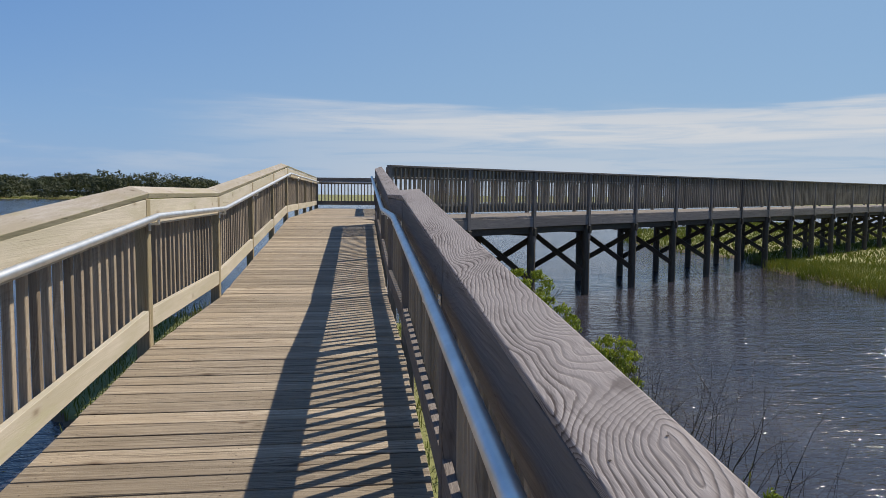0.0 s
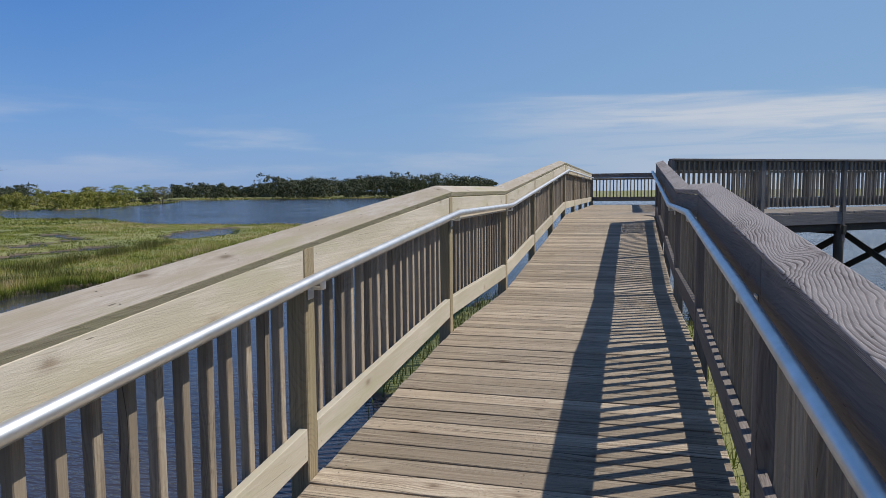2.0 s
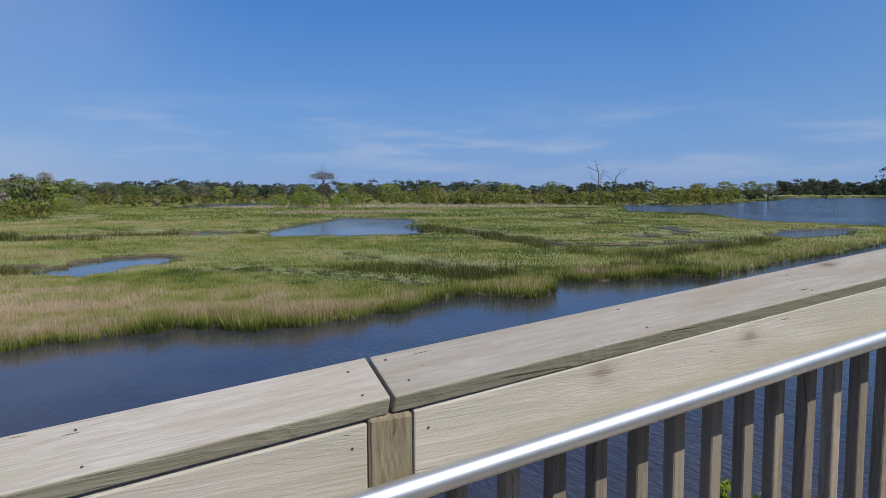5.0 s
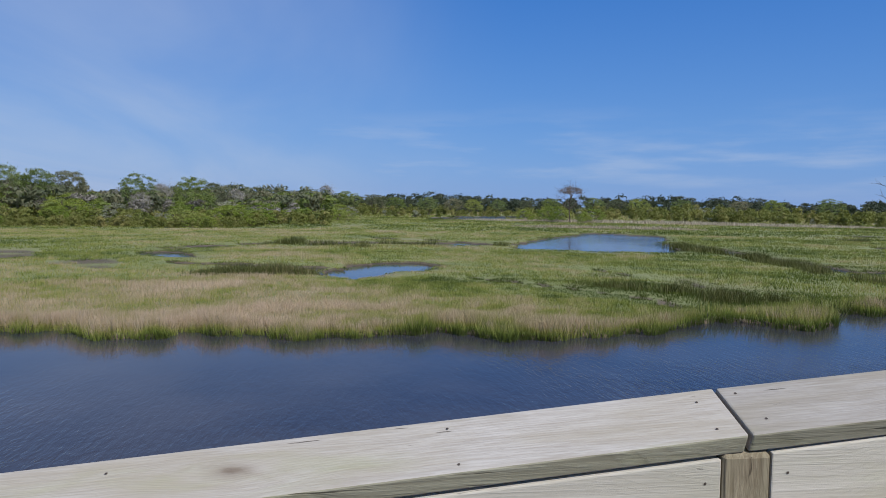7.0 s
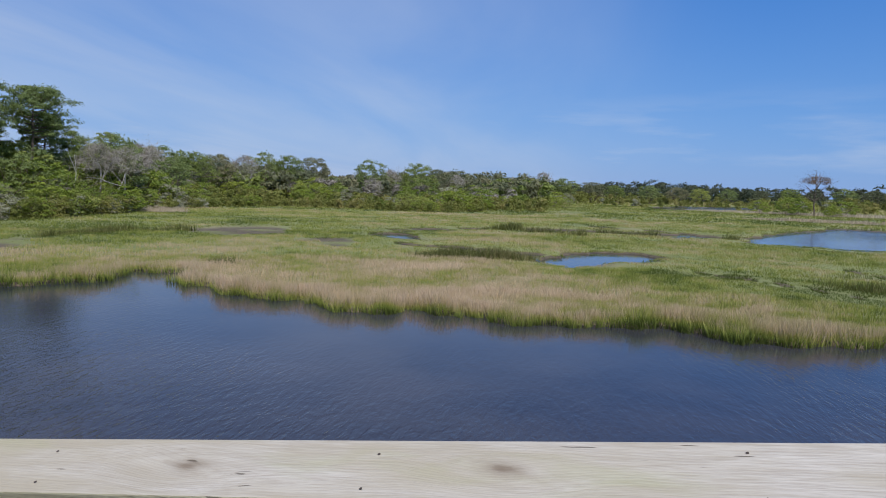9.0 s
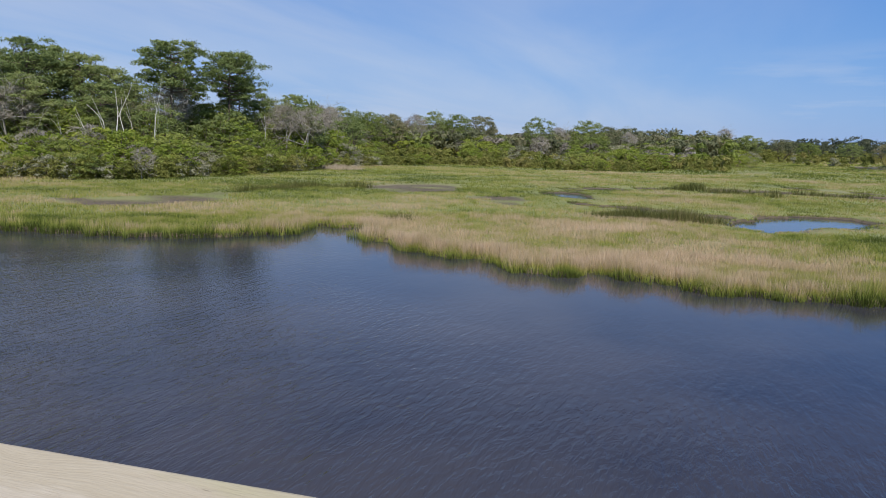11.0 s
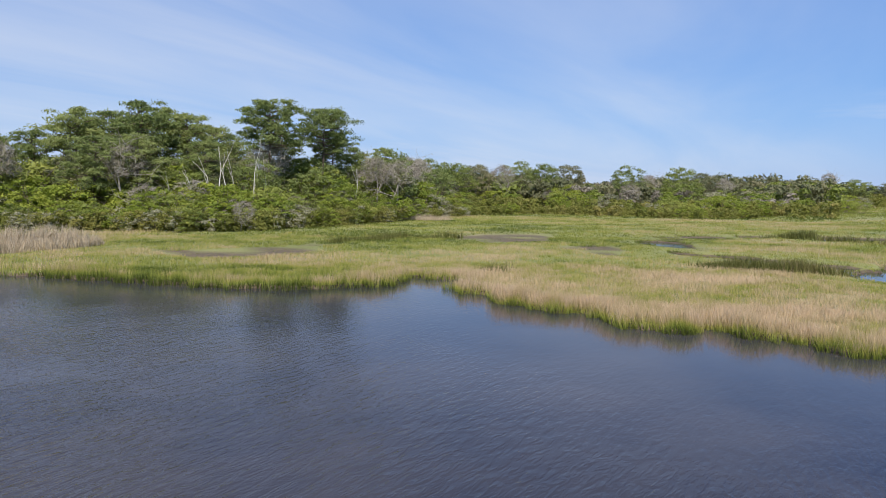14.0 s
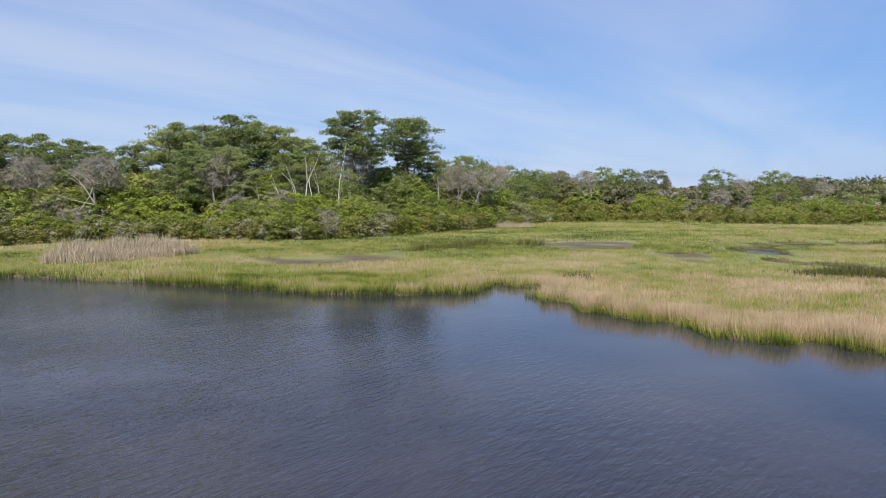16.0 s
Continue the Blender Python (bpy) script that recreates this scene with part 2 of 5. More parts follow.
    st = ramp(n, [(0.42, (0, 0, 0)), (0.60, (1, 1, 1))])
    l.new(big, st.inputs[0])
    col = blend(n, l, maths(n, l, "MULTIPLY", st.outputs[0], 0.75), col, stain)
    if green > 0:
        gg = ramp(n, [(0.55, (0, 0, 0)), (0.75, (1, 1, 1))])
        l.new(noise_tex(n, l, scaled(0.7, 3, 3), 2.3, 5, 0.6), gg.inputs[0])
        col = blend(n, l, maths(n, l, "MULTIPLY", gg.outputs[0], green), col, (0.25, 0.27, 0.09))
    col = blend(n, l, maths(n, l, "MULTIPLY", cr.outputs[0], 0.8), col, tuple(c * 0.32 for c in dark))
    col = blend(n, l, maths(n, l, "MULTIPLY", knot, knots), col, tuple(c * q for c, q in zip(dark, (0.55, 0.45, 0.38))))
    hv = n.new("ShaderNodeHueSaturation")
    vr = n.new("ShaderNodeMapRange"); vr.inputs["To Min"].default_value, vr.inputs["To Max"].default_value = vary
    l.new(info.outputs["Random"], vr.inputs["Value"]); l.new(vr.outputs[0], hv.inputs["Value"]); l.new(col, hv.inputs["Color"])
    l.new(hv.outputs[0], bsdf.inputs["Base Color"])
    bsdf.inputs["Roughness"].default_value = rough
    bsdf.inputs["Specular IOR Level"].default_value = 0.25
    b = n.new("ShaderNodeBump"); b.inputs["Strength"].default_value, b.inputs["Distance"].default_value = 0.35, 0.004
    l.new(g, b.inputs["Height"]); l.new(b.outputs[0], bsdf.inputs["Normal"])
    return m


M_DECK = wood("deck_wood", (0.52, 0.44, 0.335), (0.17, 0.128, 0.09), (0.31, 0.25, 0.18), ring=0.2, grain=0.9, knots=0.85, vary=(0.66, 1.18), cracks=0.64)
M_RAIL = wood("rail_wood", (0.50, 0.455, 0.38), (0.29, 0.25, 0.185), (0.37, 0.335, 0.25), ring=0.10, grain=0.38, knots=0.7, green=0.3, cracks=0.72, rings=115.0)
M_CAP = wood("cap_wood", (0.44, 0.40, 0.35), (0.20, 0.16, 0.115), (0.31, 0.265, 0.19), ring=0.16, grain=0.40, knots=0.8, green=0.4, cracks=0.73, rings=125.0)
M_CAP_RING = wood("ringed_cap_wood", (0.47, 0.42, 0.395), (0.085, 0.066, 0.06), (0.35, 0.31, 0.29), ring=0.95, grain=0.4, knots=0.5, vary=(0.97, 1.03), cracks=0.74, rings=140.0, arch=0.42)
M_CAP_EDGE = wood("mildewed_edge_wood", (0.40, 0.37, 0.265), (0.19, 0.165, 0.105), (0.26, 0.24, 0.155), ring=0.25, grain=0.5, knots=0.6, green=0.5, cracks=0.68)
M_POST = wood("post_wood", (0.36, 0.30, 0.195), (0.155, 0.115, 0.068), (0.24, 0.205, 0.125), ring=0.3, grain=0.7, knots=0.5)
M_BAL = wood("baluster_wood", (0.40, 0.34, 0.26), (0.17, 0.13, 0.095), (0.26, 0.215, 0.16), ring=0.2, grain=0.8, knots=0.4, vary=(0.65, 1.2))
# Darker copy of the rail wood: the right railing's shade, put into its colour.
M_SHADED = wood("shaded_rail_wood", (0.23, 0.20, 0.182), (0.09, 0.075, 0.066), (0.155, 0.135, 0.12), ring=0.3, grain=0.6, knots=0.5)
M_PIER = wood("pier_wood", (0.30, 0.265, 0.235), (0.125, 0.107, 0.094), (0.195, 0.176, 0.156), ring=0.2, grain=0.8, knots=0.3)
# Dark timber below the decks, its tone lowered further for the deep shade there.
M_PILE = wood("shaded_pile_wood", (0.105, 0.088, 0.07), (0.042, 0.033, 0.025), (0.06, 0.056, 0.042), ring=0.2, grain=0.7, knots=0.2, green=0.2)


def nail_material():
    m, n, l, b = material("rusty_nail")
    co = n.new("ShaderNodeTexCoord")
    r = ramp(n, [(0.3, (0.05, 0.038, 0.03)), (0.7, (0.13, 0.095, 0.075))])
    l.new(noise_tex(n, l, co.outputs["Object"], 60.0, 3), r.inputs[0]); l.new(r.outputs[0], b.inputs["Base Color"])
    b.inputs["Metallic"].default_value, b.inputs["Roughness"].default_value = 0.4, 0.7
    return m


M_NAIL = nail_material()


def metal_material():
    m, n, l, b = material("aluminium")
    co = n.new("ShaderNodeTexCoord")
    v = noise_tex(n, l, co.outputs["Object"], 9.0, 5, 0.6)
    r = ramp(n, [(0.3, (0.62, 0.62, 0.61)), (0.7, (0.80, 0.80, 0.79))])
    l.new(v, r.inputs[0]); l.new(r.outputs[0], b.inputs["Base Color"])
    b.inputs["Metallic"].default_value = 0.9
    b.inputs["Roughness"].default_value = 0.42
    return m


M_METAL = metal_material()


def water_material():
    m, n, l, b = material("brackish_water")
    co = n.new("ShaderNodeTexCoord")
    p = co.outputs["Object"]
    mp = n.new("ShaderNodeMapping"); mp.inputs["Rotation"].default_value = (0, 0, radians(-28)); mp.inputs["Scale"].default_value = (1.0, 3.2, 1.0)
    l.new(p, mp.inputs[0])
    rip = noise_tex(n, l, mp.outputs[0], 3.4, 3, 0.5, 0.4)
    rip2 = noise_tex(n, l, mp.outputs[0], 9.0, 2, 0.5, 0.2)
    calm = noise_tex(n, l, p, 0.10, 4, 0.55, 0.6)
    cr = ramp(n, [(0.36, (0.35, 0.35, 0.35)), (0.62, (1, 1, 1))])
    l.new(calm, cr.inputs[0])
    # the wind ruffles the open water and leaves the lee of the marsh bank smooth
    px = n.new("ShaderNodeSeparateXYZ"); l.new(p, px.inputs[0])
    lee = ramp(n, [(0.0, (0.09, 0.09, 0.09)), (0.22, (0.16, 0.16, 0.16)), (0.46, (0.55, 0.55, 0.55)), (0.75, (1, 1, 1))])
    open_ = n.new("ShaderNodeMapRange"); open_.inputs["From Min"].default_value, open_.inputs["From Max"].default_value = -13.0, 4.0
    l.new(maths(n, l, "ADD", px.outputs["X"], maths(n, l, "MULTIPLY", maths(n, l, "SUBTRACT", calm, 0.5), 7.0)), open_.inputs["Value"]); 
    lake = n.new("ShaderNodeMapRange"); lake.inputs["From Min"].default_value, lake.inputs["From Max"].default_value = 12.0, 26.0
    l.new(px.outputs["Y"], lake.inputs["Value"])
    l.new(maths(n, l, "MAXIMUM", open_.outputs[0], lake.outputs[0]), lee.inputs[0])
    swell = noise_tex(n, l, mp.outputs[0], 1.25, 2, 0.5, 0.6)
    wide = n.new("ShaderNodeMapRange"); wide.inputs["From Min"].default_value, wide.inputs["From Max"].default_value = -2.0, 5.0
    l.new(px.outputs["X"], wide.inputs["Value"])
    h = maths(n, l, "ADD", maths(n, l, "MULTIPLY", rip, 1.05), maths(n, l, "MULTIPLY", rip2, 0.4))
    h = maths(n, l, "ADD", h, maths(n, l, "MULTIPLY", maths(n, l, "MULTIPLY", swell, wide.outputs[0]), 1.9))
    h = maths(n, l, "MULTIPLY", maths(n, l, "MULTIPLY", h, cr.outputs[0]), lee.outputs[0])
    bp = n.new("ShaderNodeBump"); bp.inputs["Strength"].default_value, bp.inputs["Distance"].default_value = 1.0, 0.040
    l.new(h, bp.inputs["Height"]); l.new(bp.outputs[0], b.inputs["Normal"])
    mud = noise_tex(n, l, p, 0.35, 4, 0.6)
    cm = ramp(n, [(0.35, (0.026, 0.026, 0.036)), (0.7, (0.052, 0.048, 0.054))])
    l.new(mud, cm.inputs[0]); l.new(cm.outputs[0], b.inputs["Base Color"])
    b.inputs["Roughness"].default_value = 0.08
    b.inputs["IOR"].default_value = 1.33
    return m


def ground_material():
    m, n, l, b = material("marsh_soil")
    co = n.new("ShaderNodeTexCoord")
    p = co.outputs["Object"]
    a = ramp(n, [(0.35, (0.15, 0.165, 0.05)), (0.5, (0.19, 0.20, 0.065)), (0.68, (0.23, 0.20, 0.10))])
    l.new(noise_tex(n, l, p, 0.16, 6, 0.6), a.inputs[0])
    mud = ramp(n, [(0.35, (0.075, 0.056, 0.034)), (0.7, (0.15, 0.112, 0.068))])
    l.new(noise_tex(n, l, p, 2.5, 6, 0.65), mud.inputs[0])
    sep = n.new("ShaderNodeSeparateXYZ"); l.new(p, sep.inputs[0])
    hh = ramp(n, [(0.065, (1, 1, 1)), (0.095, (0, 0, 0))])
    l.new(sep.outputs["Z"], hh.inputs[0])
    c = blend(n, l, hh.outputs[0], a.outputs[0], mud.outputs[0])
    l.new(c, b.inputs["Base Color"])
    b.inputs["Roughness"].default_value = 0.85
    bp = n.new("ShaderNodeBump"); bp.inputs["Strength"].default_value, bp.inputs["Distance"].default_value = 0.6, 0.08
    l.new(noise_tex(n, l, p, 6.0, 6, 0.65), bp.inputs["Height"]); l.new(bp.outputs[0], b.inputs["Normal"])
    return m


def leaf_material(name, stops, scale=0.12, rough=0.55, trans=0.35, island=0.5, patch=0.9, spots=(), own=0.35):
    """Leaves or grass blades: colour from a patchy field over the place and from each leaf's own chance."""
    m, n, l, b = material(name)
    geo = n.new("ShaderNodeNewGeometry")
    mp = n.new("ShaderNodeMapping"); mp.inputs["Scale"].default_value = (1, 1, 0.0)
    l.new(geo.outputs["Position"], mp.inputs[0])
    field = noise_tex(n, l, mp.outputs[0], scale, 5, 0.6, 0.4)
    info = n.new("ShaderNodeObjectInfo")
    v = maths(n, l, "ADD", maths(n, l, "MULTIPLY", maths(n, l, "SUBTRACT", field, 0.5), patch * 1.6), maths(n, l, "MULTIPLY", geo.outputs["Random Per Island"], island))
    v = maths(n, l, "ADD", v, maths(n, l, "MULTIPLY", maths(n, l, "SUBTRACT", info.outputs["Random"], 0.5), own))
    v = maths(n, l, "ADD", v, 0.5 - island / 2)
    if spots:
        clump = noise_tex(n, l, mp.outputs[0], 1.3, 4, 0.65, 0.3)
        v = maths(n, l, "ADD", v, maths(n, l, "MULTIPLY", maths(n, l, "SUBTRACT", clump, 0.5), 1.5))
        # Straw tips; roots darkened for the shade that gathers between the blades.
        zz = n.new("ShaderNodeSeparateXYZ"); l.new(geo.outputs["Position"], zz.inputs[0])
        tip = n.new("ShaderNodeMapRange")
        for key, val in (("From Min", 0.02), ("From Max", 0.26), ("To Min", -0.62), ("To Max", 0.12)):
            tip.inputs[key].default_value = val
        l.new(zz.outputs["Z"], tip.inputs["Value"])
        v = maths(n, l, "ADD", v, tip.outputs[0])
    for sx, sy, sr, amount in spots:
        dd = n.new("ShaderNodeVectorMath"); dd.operation = "DISTANCE"; dd.inputs[1].default_value = (sx, sy, 0)
        l.new(mp.outputs[0], dd.inputs[0])
        far_ = maths(n, l, "ADD", maths(n, l, "DIVIDE", dd.outputs["Value"], sr), maths(n, l, "MULTIPLY", maths(n, l, "SUBTRACT", noise_tex(n, l, mp.outputs[0], 0.35, 4, 0.6), 0.5), 1.6))
        fall = ramp(n, [(0.35, (1, 1, 1)), (1.0, (0, 0, 0))], "EASE")
        l.new(far_, fall.inputs[0])
        v = maths(n, l, "ADD", v, maths(n, l, "MULTIPLY", fall.outputs[0], amount))
    r = ramp(n, stops)
    l.new(v, r.inputs[0])
    l.new(r.outputs[0], b.inputs["Base Color"])
    b.inputs["Roughness"].default_value = rough
    b.inputs["Specular IOR Level"].default_value = 0.15
    tr = n.new("ShaderNodeBsdfTranslucent")
    l.new(blend(n, l, 1.0, r.outputs[0], (1.0, 1.0, 0.55), "MULTIPLY"), tr.inputs["Color"])
    mix = n.new("ShaderNodeMixShader"); mix.inputs[0].default_value = trans
    l.new(b.outputs[0], mix.inputs[1]); l.new(tr.outputs[0], mix.inputs[2])
    l.new(mix.outputs[0], n["Material Output"].inputs[0])
    return m


M_WATER = water_material()
M_SOIL = ground_material()
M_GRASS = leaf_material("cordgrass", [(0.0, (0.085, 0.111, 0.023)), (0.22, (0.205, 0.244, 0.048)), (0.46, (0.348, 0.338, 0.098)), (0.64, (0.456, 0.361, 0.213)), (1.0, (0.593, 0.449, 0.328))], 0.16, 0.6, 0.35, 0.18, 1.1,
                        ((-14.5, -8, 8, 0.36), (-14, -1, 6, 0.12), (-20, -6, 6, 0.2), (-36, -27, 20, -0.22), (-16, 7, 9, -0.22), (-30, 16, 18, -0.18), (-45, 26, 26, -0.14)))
# Dark tones here stand in for the shade on the creek banks.
M_TALL_GRASS = leaf_material("shade_dark_creek_grass", [(0.0, (0.075, 0.085, 0.024)), (0.5, (0.13, 0.135, 0.04)), (1.0, (0.235, 0.195, 0.10))], 0.5, 0.6, 0.3, 0.7, 0.8)
M_REED = leaf_material("dry_reed", [(0.0, (0.33, 0.26, 0.18)), (0.5, (0.45, 0.37, 0.28)), (1.0, (0.56, 0.48, 0.39))], 0.5, 0.7, 0.2, 0.8, 0.3)
M_SHRUB = leaf_material("shrub_leaf", [(0.0, (0.083, 0.126, 0.023)), (0.5, (0.215, 0.271, 0.045)), (1.0, (0.373, 0.390, 0.079))], 0.5, 0.5, 0.4, 0.3, 0.5, (), 0.5)
M_SHRUB_DEEP = leaf_material("deep_green_shrub_leaf", [(0.0, (0.089, 0.123, 0.034)), (0.5, (0.216, 0.259, 0.069)), (1.0, (0.405, 0.412, 0.109))], 0.5, 0.5, 0.4, 0.3, 0.5, (), 0.5)
M_SHRUB_PALE = leaf_material("grey_shrub_leaf", [(0.0, (0.161, 0.167, 0.109)), (0.5, (0.265, 0.265, 0.178)), (1.0, (0.391, 0.368, 0.276))], 0.4, 0.6, 0.25, 0.6, 0.4)
M_THICKET = leaf_material("thicket_leaf", [(0.0, (0.095, 0.115, 0.026)), (0.5, (0.204, 0.213, 0.056)), (1.0, (0.340, 0.288, 0.113))], 0.22, 0.6, 0.4, 0.25, 1.3, (), 0.0)
M_PINE = leaf_material("pine_needle", [(0.0, (0.085, 0.121, 0.047)), (0.5, (0.188, 0.233, 0.083)), (1.0, (0.355, 0.370, 0.146))], 0.4, 0.55, 0.35, 0.3, 0.4, (), 0.3)
M_FARPINE = leaf_material("far_pine_needle", [(0.0, (0.088, 0.103, 0.063)), (0.5, (0.165, 0.174, 0.097)), (1.0, (0.329, 0.277, 0.180))], 0.14, 0.7, 0.35, 0.3, 1.2, (), 0.3)
M_FARWOOD = leaf_material("distant_pine_needle", [(0.0, (0.035, 0.046, 0.032)), (0.5, (0.06, 0.074, 0.046)), (1.0, (0.11, 0.115, 0.075))], 0.06, 0.7, 0.25, 0.3, 1.0)
M_GREYWOOD = leaf_material("grey_twig", [(0.0, (0.161, 0.144, 0.121)), (0.5, (0.276, 0.247, 0.213)), (1.0, (0.414, 0.380, 0.333))], 0.3, 0.8, 0.1, 0.6, 0.5)
M_BROWNWOOD = leaf_material("brown_twig", [(0.0, (0.09, 0.062, 0.045)), (0.5, (0.15, 0.105, 0.075)), (1.0, (0.22, 0.165, 0.12))], 0.4, 0.8, 0.1, 0.6, 0.4)
M_GRASS_DEEP = leaf_material("deep_green_grass", [(0.0, (0.05, 0.075, 0.014)), (0.5, (0.10, 0.13, 0.026)), (1.0, (0.20, 0.19, 0.06))], 0.5, 0.6, 0.35, 0.5, 1.0)


def bark_material(name, c0, c1):
    m, n, l, b = material(name)
    co = n.new("ShaderNodeTexCoord")
    mp = n.new("ShaderNodeMapping"); mp.inputs["Scale"].default_value = (9, 9, 2)
    l.new(co.outputs["Object"], mp.inputs[0])
    v = noise_tex(n, l, mp.outputs[0], 1.5, 6, 0.65)
    r = ramp(n, [(0.3, c0), (0.7, c1)])
    l.new(v, r.inputs[0]); l.new(r.outputs[0], b.inputs["Base Color"])
    b.inputs["Roughness"].default_value = 0.9
    bp = n.new("ShaderNodeBump"); bp.inputs["Strength"].default_value, bp.inputs["Distance"].default_value = 0.6, 0.03
    l.new(v, bp.inputs["Height"]); l.new(bp.outputs[0], b.inputs["Normal"])
    return m


M_BARK = bark_material("pine_bark", (0.07, 0.05, 0.038), (0.17, 0.13, 0.10))
M_DRYWOOD = bark_material("grey_dry_wood", (0.06, 0.05, 0.045), (0.14, 0.12, 0.105))
M_DEADWOOD = bark_material("dead_wood", (0.24, 0.215, 0.185), (0.50, 0.46, 0.41))
M_SNAG = bark_material("bleached_wood", (0.50, 0.47, 0.42), (0.72, 0.69, 0.64))

# ---- plan of land and water ----
MARSH = [(28.6, -75.6), (6.8, -48.3), (-4.1, -36.1), (-8.0, -28.1), (-10.2, -22.4), (-10.7, -18.9), (-11.5, -16.2), (-12.6, -15.1), (-14.0, -14.5), (-15.5, -14.6),
         (-16.0, -13.3), (-14.0, -12.3), (-13.2, -10.5), (-12.6, -9.5), (-12.8, -8.7), (-11.8, -7.3), (-11.8, -6.6), (-13.0, -6.3), (-12.2, -5.9),
         (-11.9, -3.8), (-12.2, -1.3), (-11.5, 0.2), (-11.6, 1.7), (-12.0, 3.1), (-13.5, 4.9), (-12.4, 5.8), (-12.3, 6.8), (-13.2, 7.5), (-14.2, 8.3),
         (-13.7, 10.7), (-13.0, 13.2), (-15.0, 20.2), (-18.7, 33.0), (-21.6, 43.8), (-25.3, 45.9), (-29.2, 44.4), (-37.3, 44.6), (-46.7, 52.5), (-63.7, 55.7), (-91.6, 80.1)]
PROMONTORY = [(-97.6, 85.1), (-87.5, 92.9), (-94.4, 111.0), (-111.3, 141.2), (-127.2, 173.3), (-258.7, 272.8), (-1800, 300), (-1800, -1800), (300, -1800), (58.3, -121.0)]
EAST_MARSH = [(14.9, 14.1), (15.4, 15.4), (15.3, 17.9), (16.6, 21.8), (17.6, 23.8), (16.1, 25.0), (16.2, 27.9), (16.0, 33.6), (20.8, 44.3), (39.8, 60.3), (90.1, 59.2), (89.3, -21.0), (29.3, -10.4), (15.4, 4.8)]
ISLET = [(0.0, 2.6), (-1.2, 4.4), (-2.2, 6.2), (-2.5, 10.0), (-1.7, 13.2), (0.6, 13.0), (2.0, 10.9), (4.5, 9.9), (5.0, 5.3), (3.9, 0.9), (3.1, -1.6), (1.9, -1.1), (0.3, 0.7)]
PONDS = [
    [(-42.2, 7.1), (-48.1, 10.6), (-52.7, 13.4), (-54.8, 15.0), (-60.5, 18.6), (-56.0, 23.0), (-50.0, 21.4), (-43.5, 17.2), (-39.6, 16.6), (-36.0, 15.6), (-34.6, 12.7), (-35.4, 9.8), (-37.0, 6.2)],
    [(-22.6, -4.3), (-25.0, -3.7), (-27.4, -2.2), (-28.0, -0.2), (-26.0, 0.3), (-24.4, -0.5), (-23.4, -1.8), (-21.0, -3.0)],
    [(-24.3, 30.8), (-26.8, 35.6), (-26.4, 41.6), (-22.2, 33.9), (-21.7, 29.5)],
    [(-42.8, -6.3), (-43.6, -2.6), (-42.8, 1.0), (-42.9, 5.6), (-40.0, 5.6), (-40.2, 1.0), (-41.0, -1.0), (-41.2, -2.6), (-39.6, -5.6)],
    [(-129.0, 11.0), (-146.0, 18.9), (-156.0, 33.0), (-140.0, 32.0), (-125.0, 25.0), (-113.0, 14.0), (-112.0, 9.7)],
    [(-34.2, -12.8), (-33.2, -11.5), (-31.6, -10.5), (-29.8, -10.2), (-29.5, -10.8), (-31.0, -11.8), (-31.3, -12.5)],
]
FLATS = [
    [(-29.0, -22.2), (-32.4, -21.6), (-35.0, -18.6), (-30.1, -16.6), (-27.2, -18.3)],
    [(-15.9, -27.4), (-17.0, -25.2), (-20.2, -24.2), (-22.6, -24.0), (-19.1, -21.2), (-16.8, -21.8), (-14.8, -23.1)],
    [(-26.3, -13.6), (-28.8, -12.9), (-26.4, -11.6), (-24.2, -12.3)],
    [(-27.6, -15.1), (-29.0, -13.2), (-27.2, -12.4), (-26.2, -14.5)],
]
DITCHES = [([(-26.9, -9.8), (-26.1, -6.6), (-24.8, -4.4)], 1.0), ([(-13.4, 4.7), (-15.8, 4.9), (-18.6, 3.2), (-21.2, 1.0)], 0.2),
           ([(-14.4, 8.6), (-17.2, 7.9), (-20.4, 7.5), (-25.0, 5.8)], 0.25), ([(-43.0, 17.3), (-39.0, 18.2), (-32.5, 17.4), (-27.6, 16.8), (-23.6, 16.2), (-22.7, 18.7), (-22.2, 23.9)], 1.1),
           ([(-58.1, 40.9), (-57.5, 44.8)], 1.2), ([(-38.8, 29.4), (-40.1, 33.7)], 1.0), ([(-40.9, -8.3), (-36.3, -12.4)], 0.7), ([(-49.0, -3.2), (-45.0, 2.6), (-42.0, 5.4)], 0.8), ([(-26.7, 23.2), (-28.2, 28.6), (-33.4, 32.0)], 0.7)]


def seg_dist(px, py, ax, ay, bx, by):
    vx, vy = bx - ax, by - ay
    t = np.clip(((px - ax) * vx + (py - ay) * vy) / (vx * vx + vy * vy), 0, 1)
    return np.hypot(px - ax - t * vx, py - ay - t * vy)


def poly_sd(px, py, pts):
    """Signed distance to a closed outline, positive inside."""
    d = np.full(px.shape, 1e9)
    inside = np.zeros(px.shape, bool)
    for (ax, ay), (bx, by) in zip(pts, pts[1:] + pts[:1]):
        d = np.minimum(d, seg_dist(px, py, ax, ay, bx, by))
        hit = ((ay > py) != (by > py)) & (px < (bx - ax) * (py - ay) / ((by - ay) if by != ay else 1e-9) + ax)
        inside ^= hit
    return np.where(inside, d, -d)


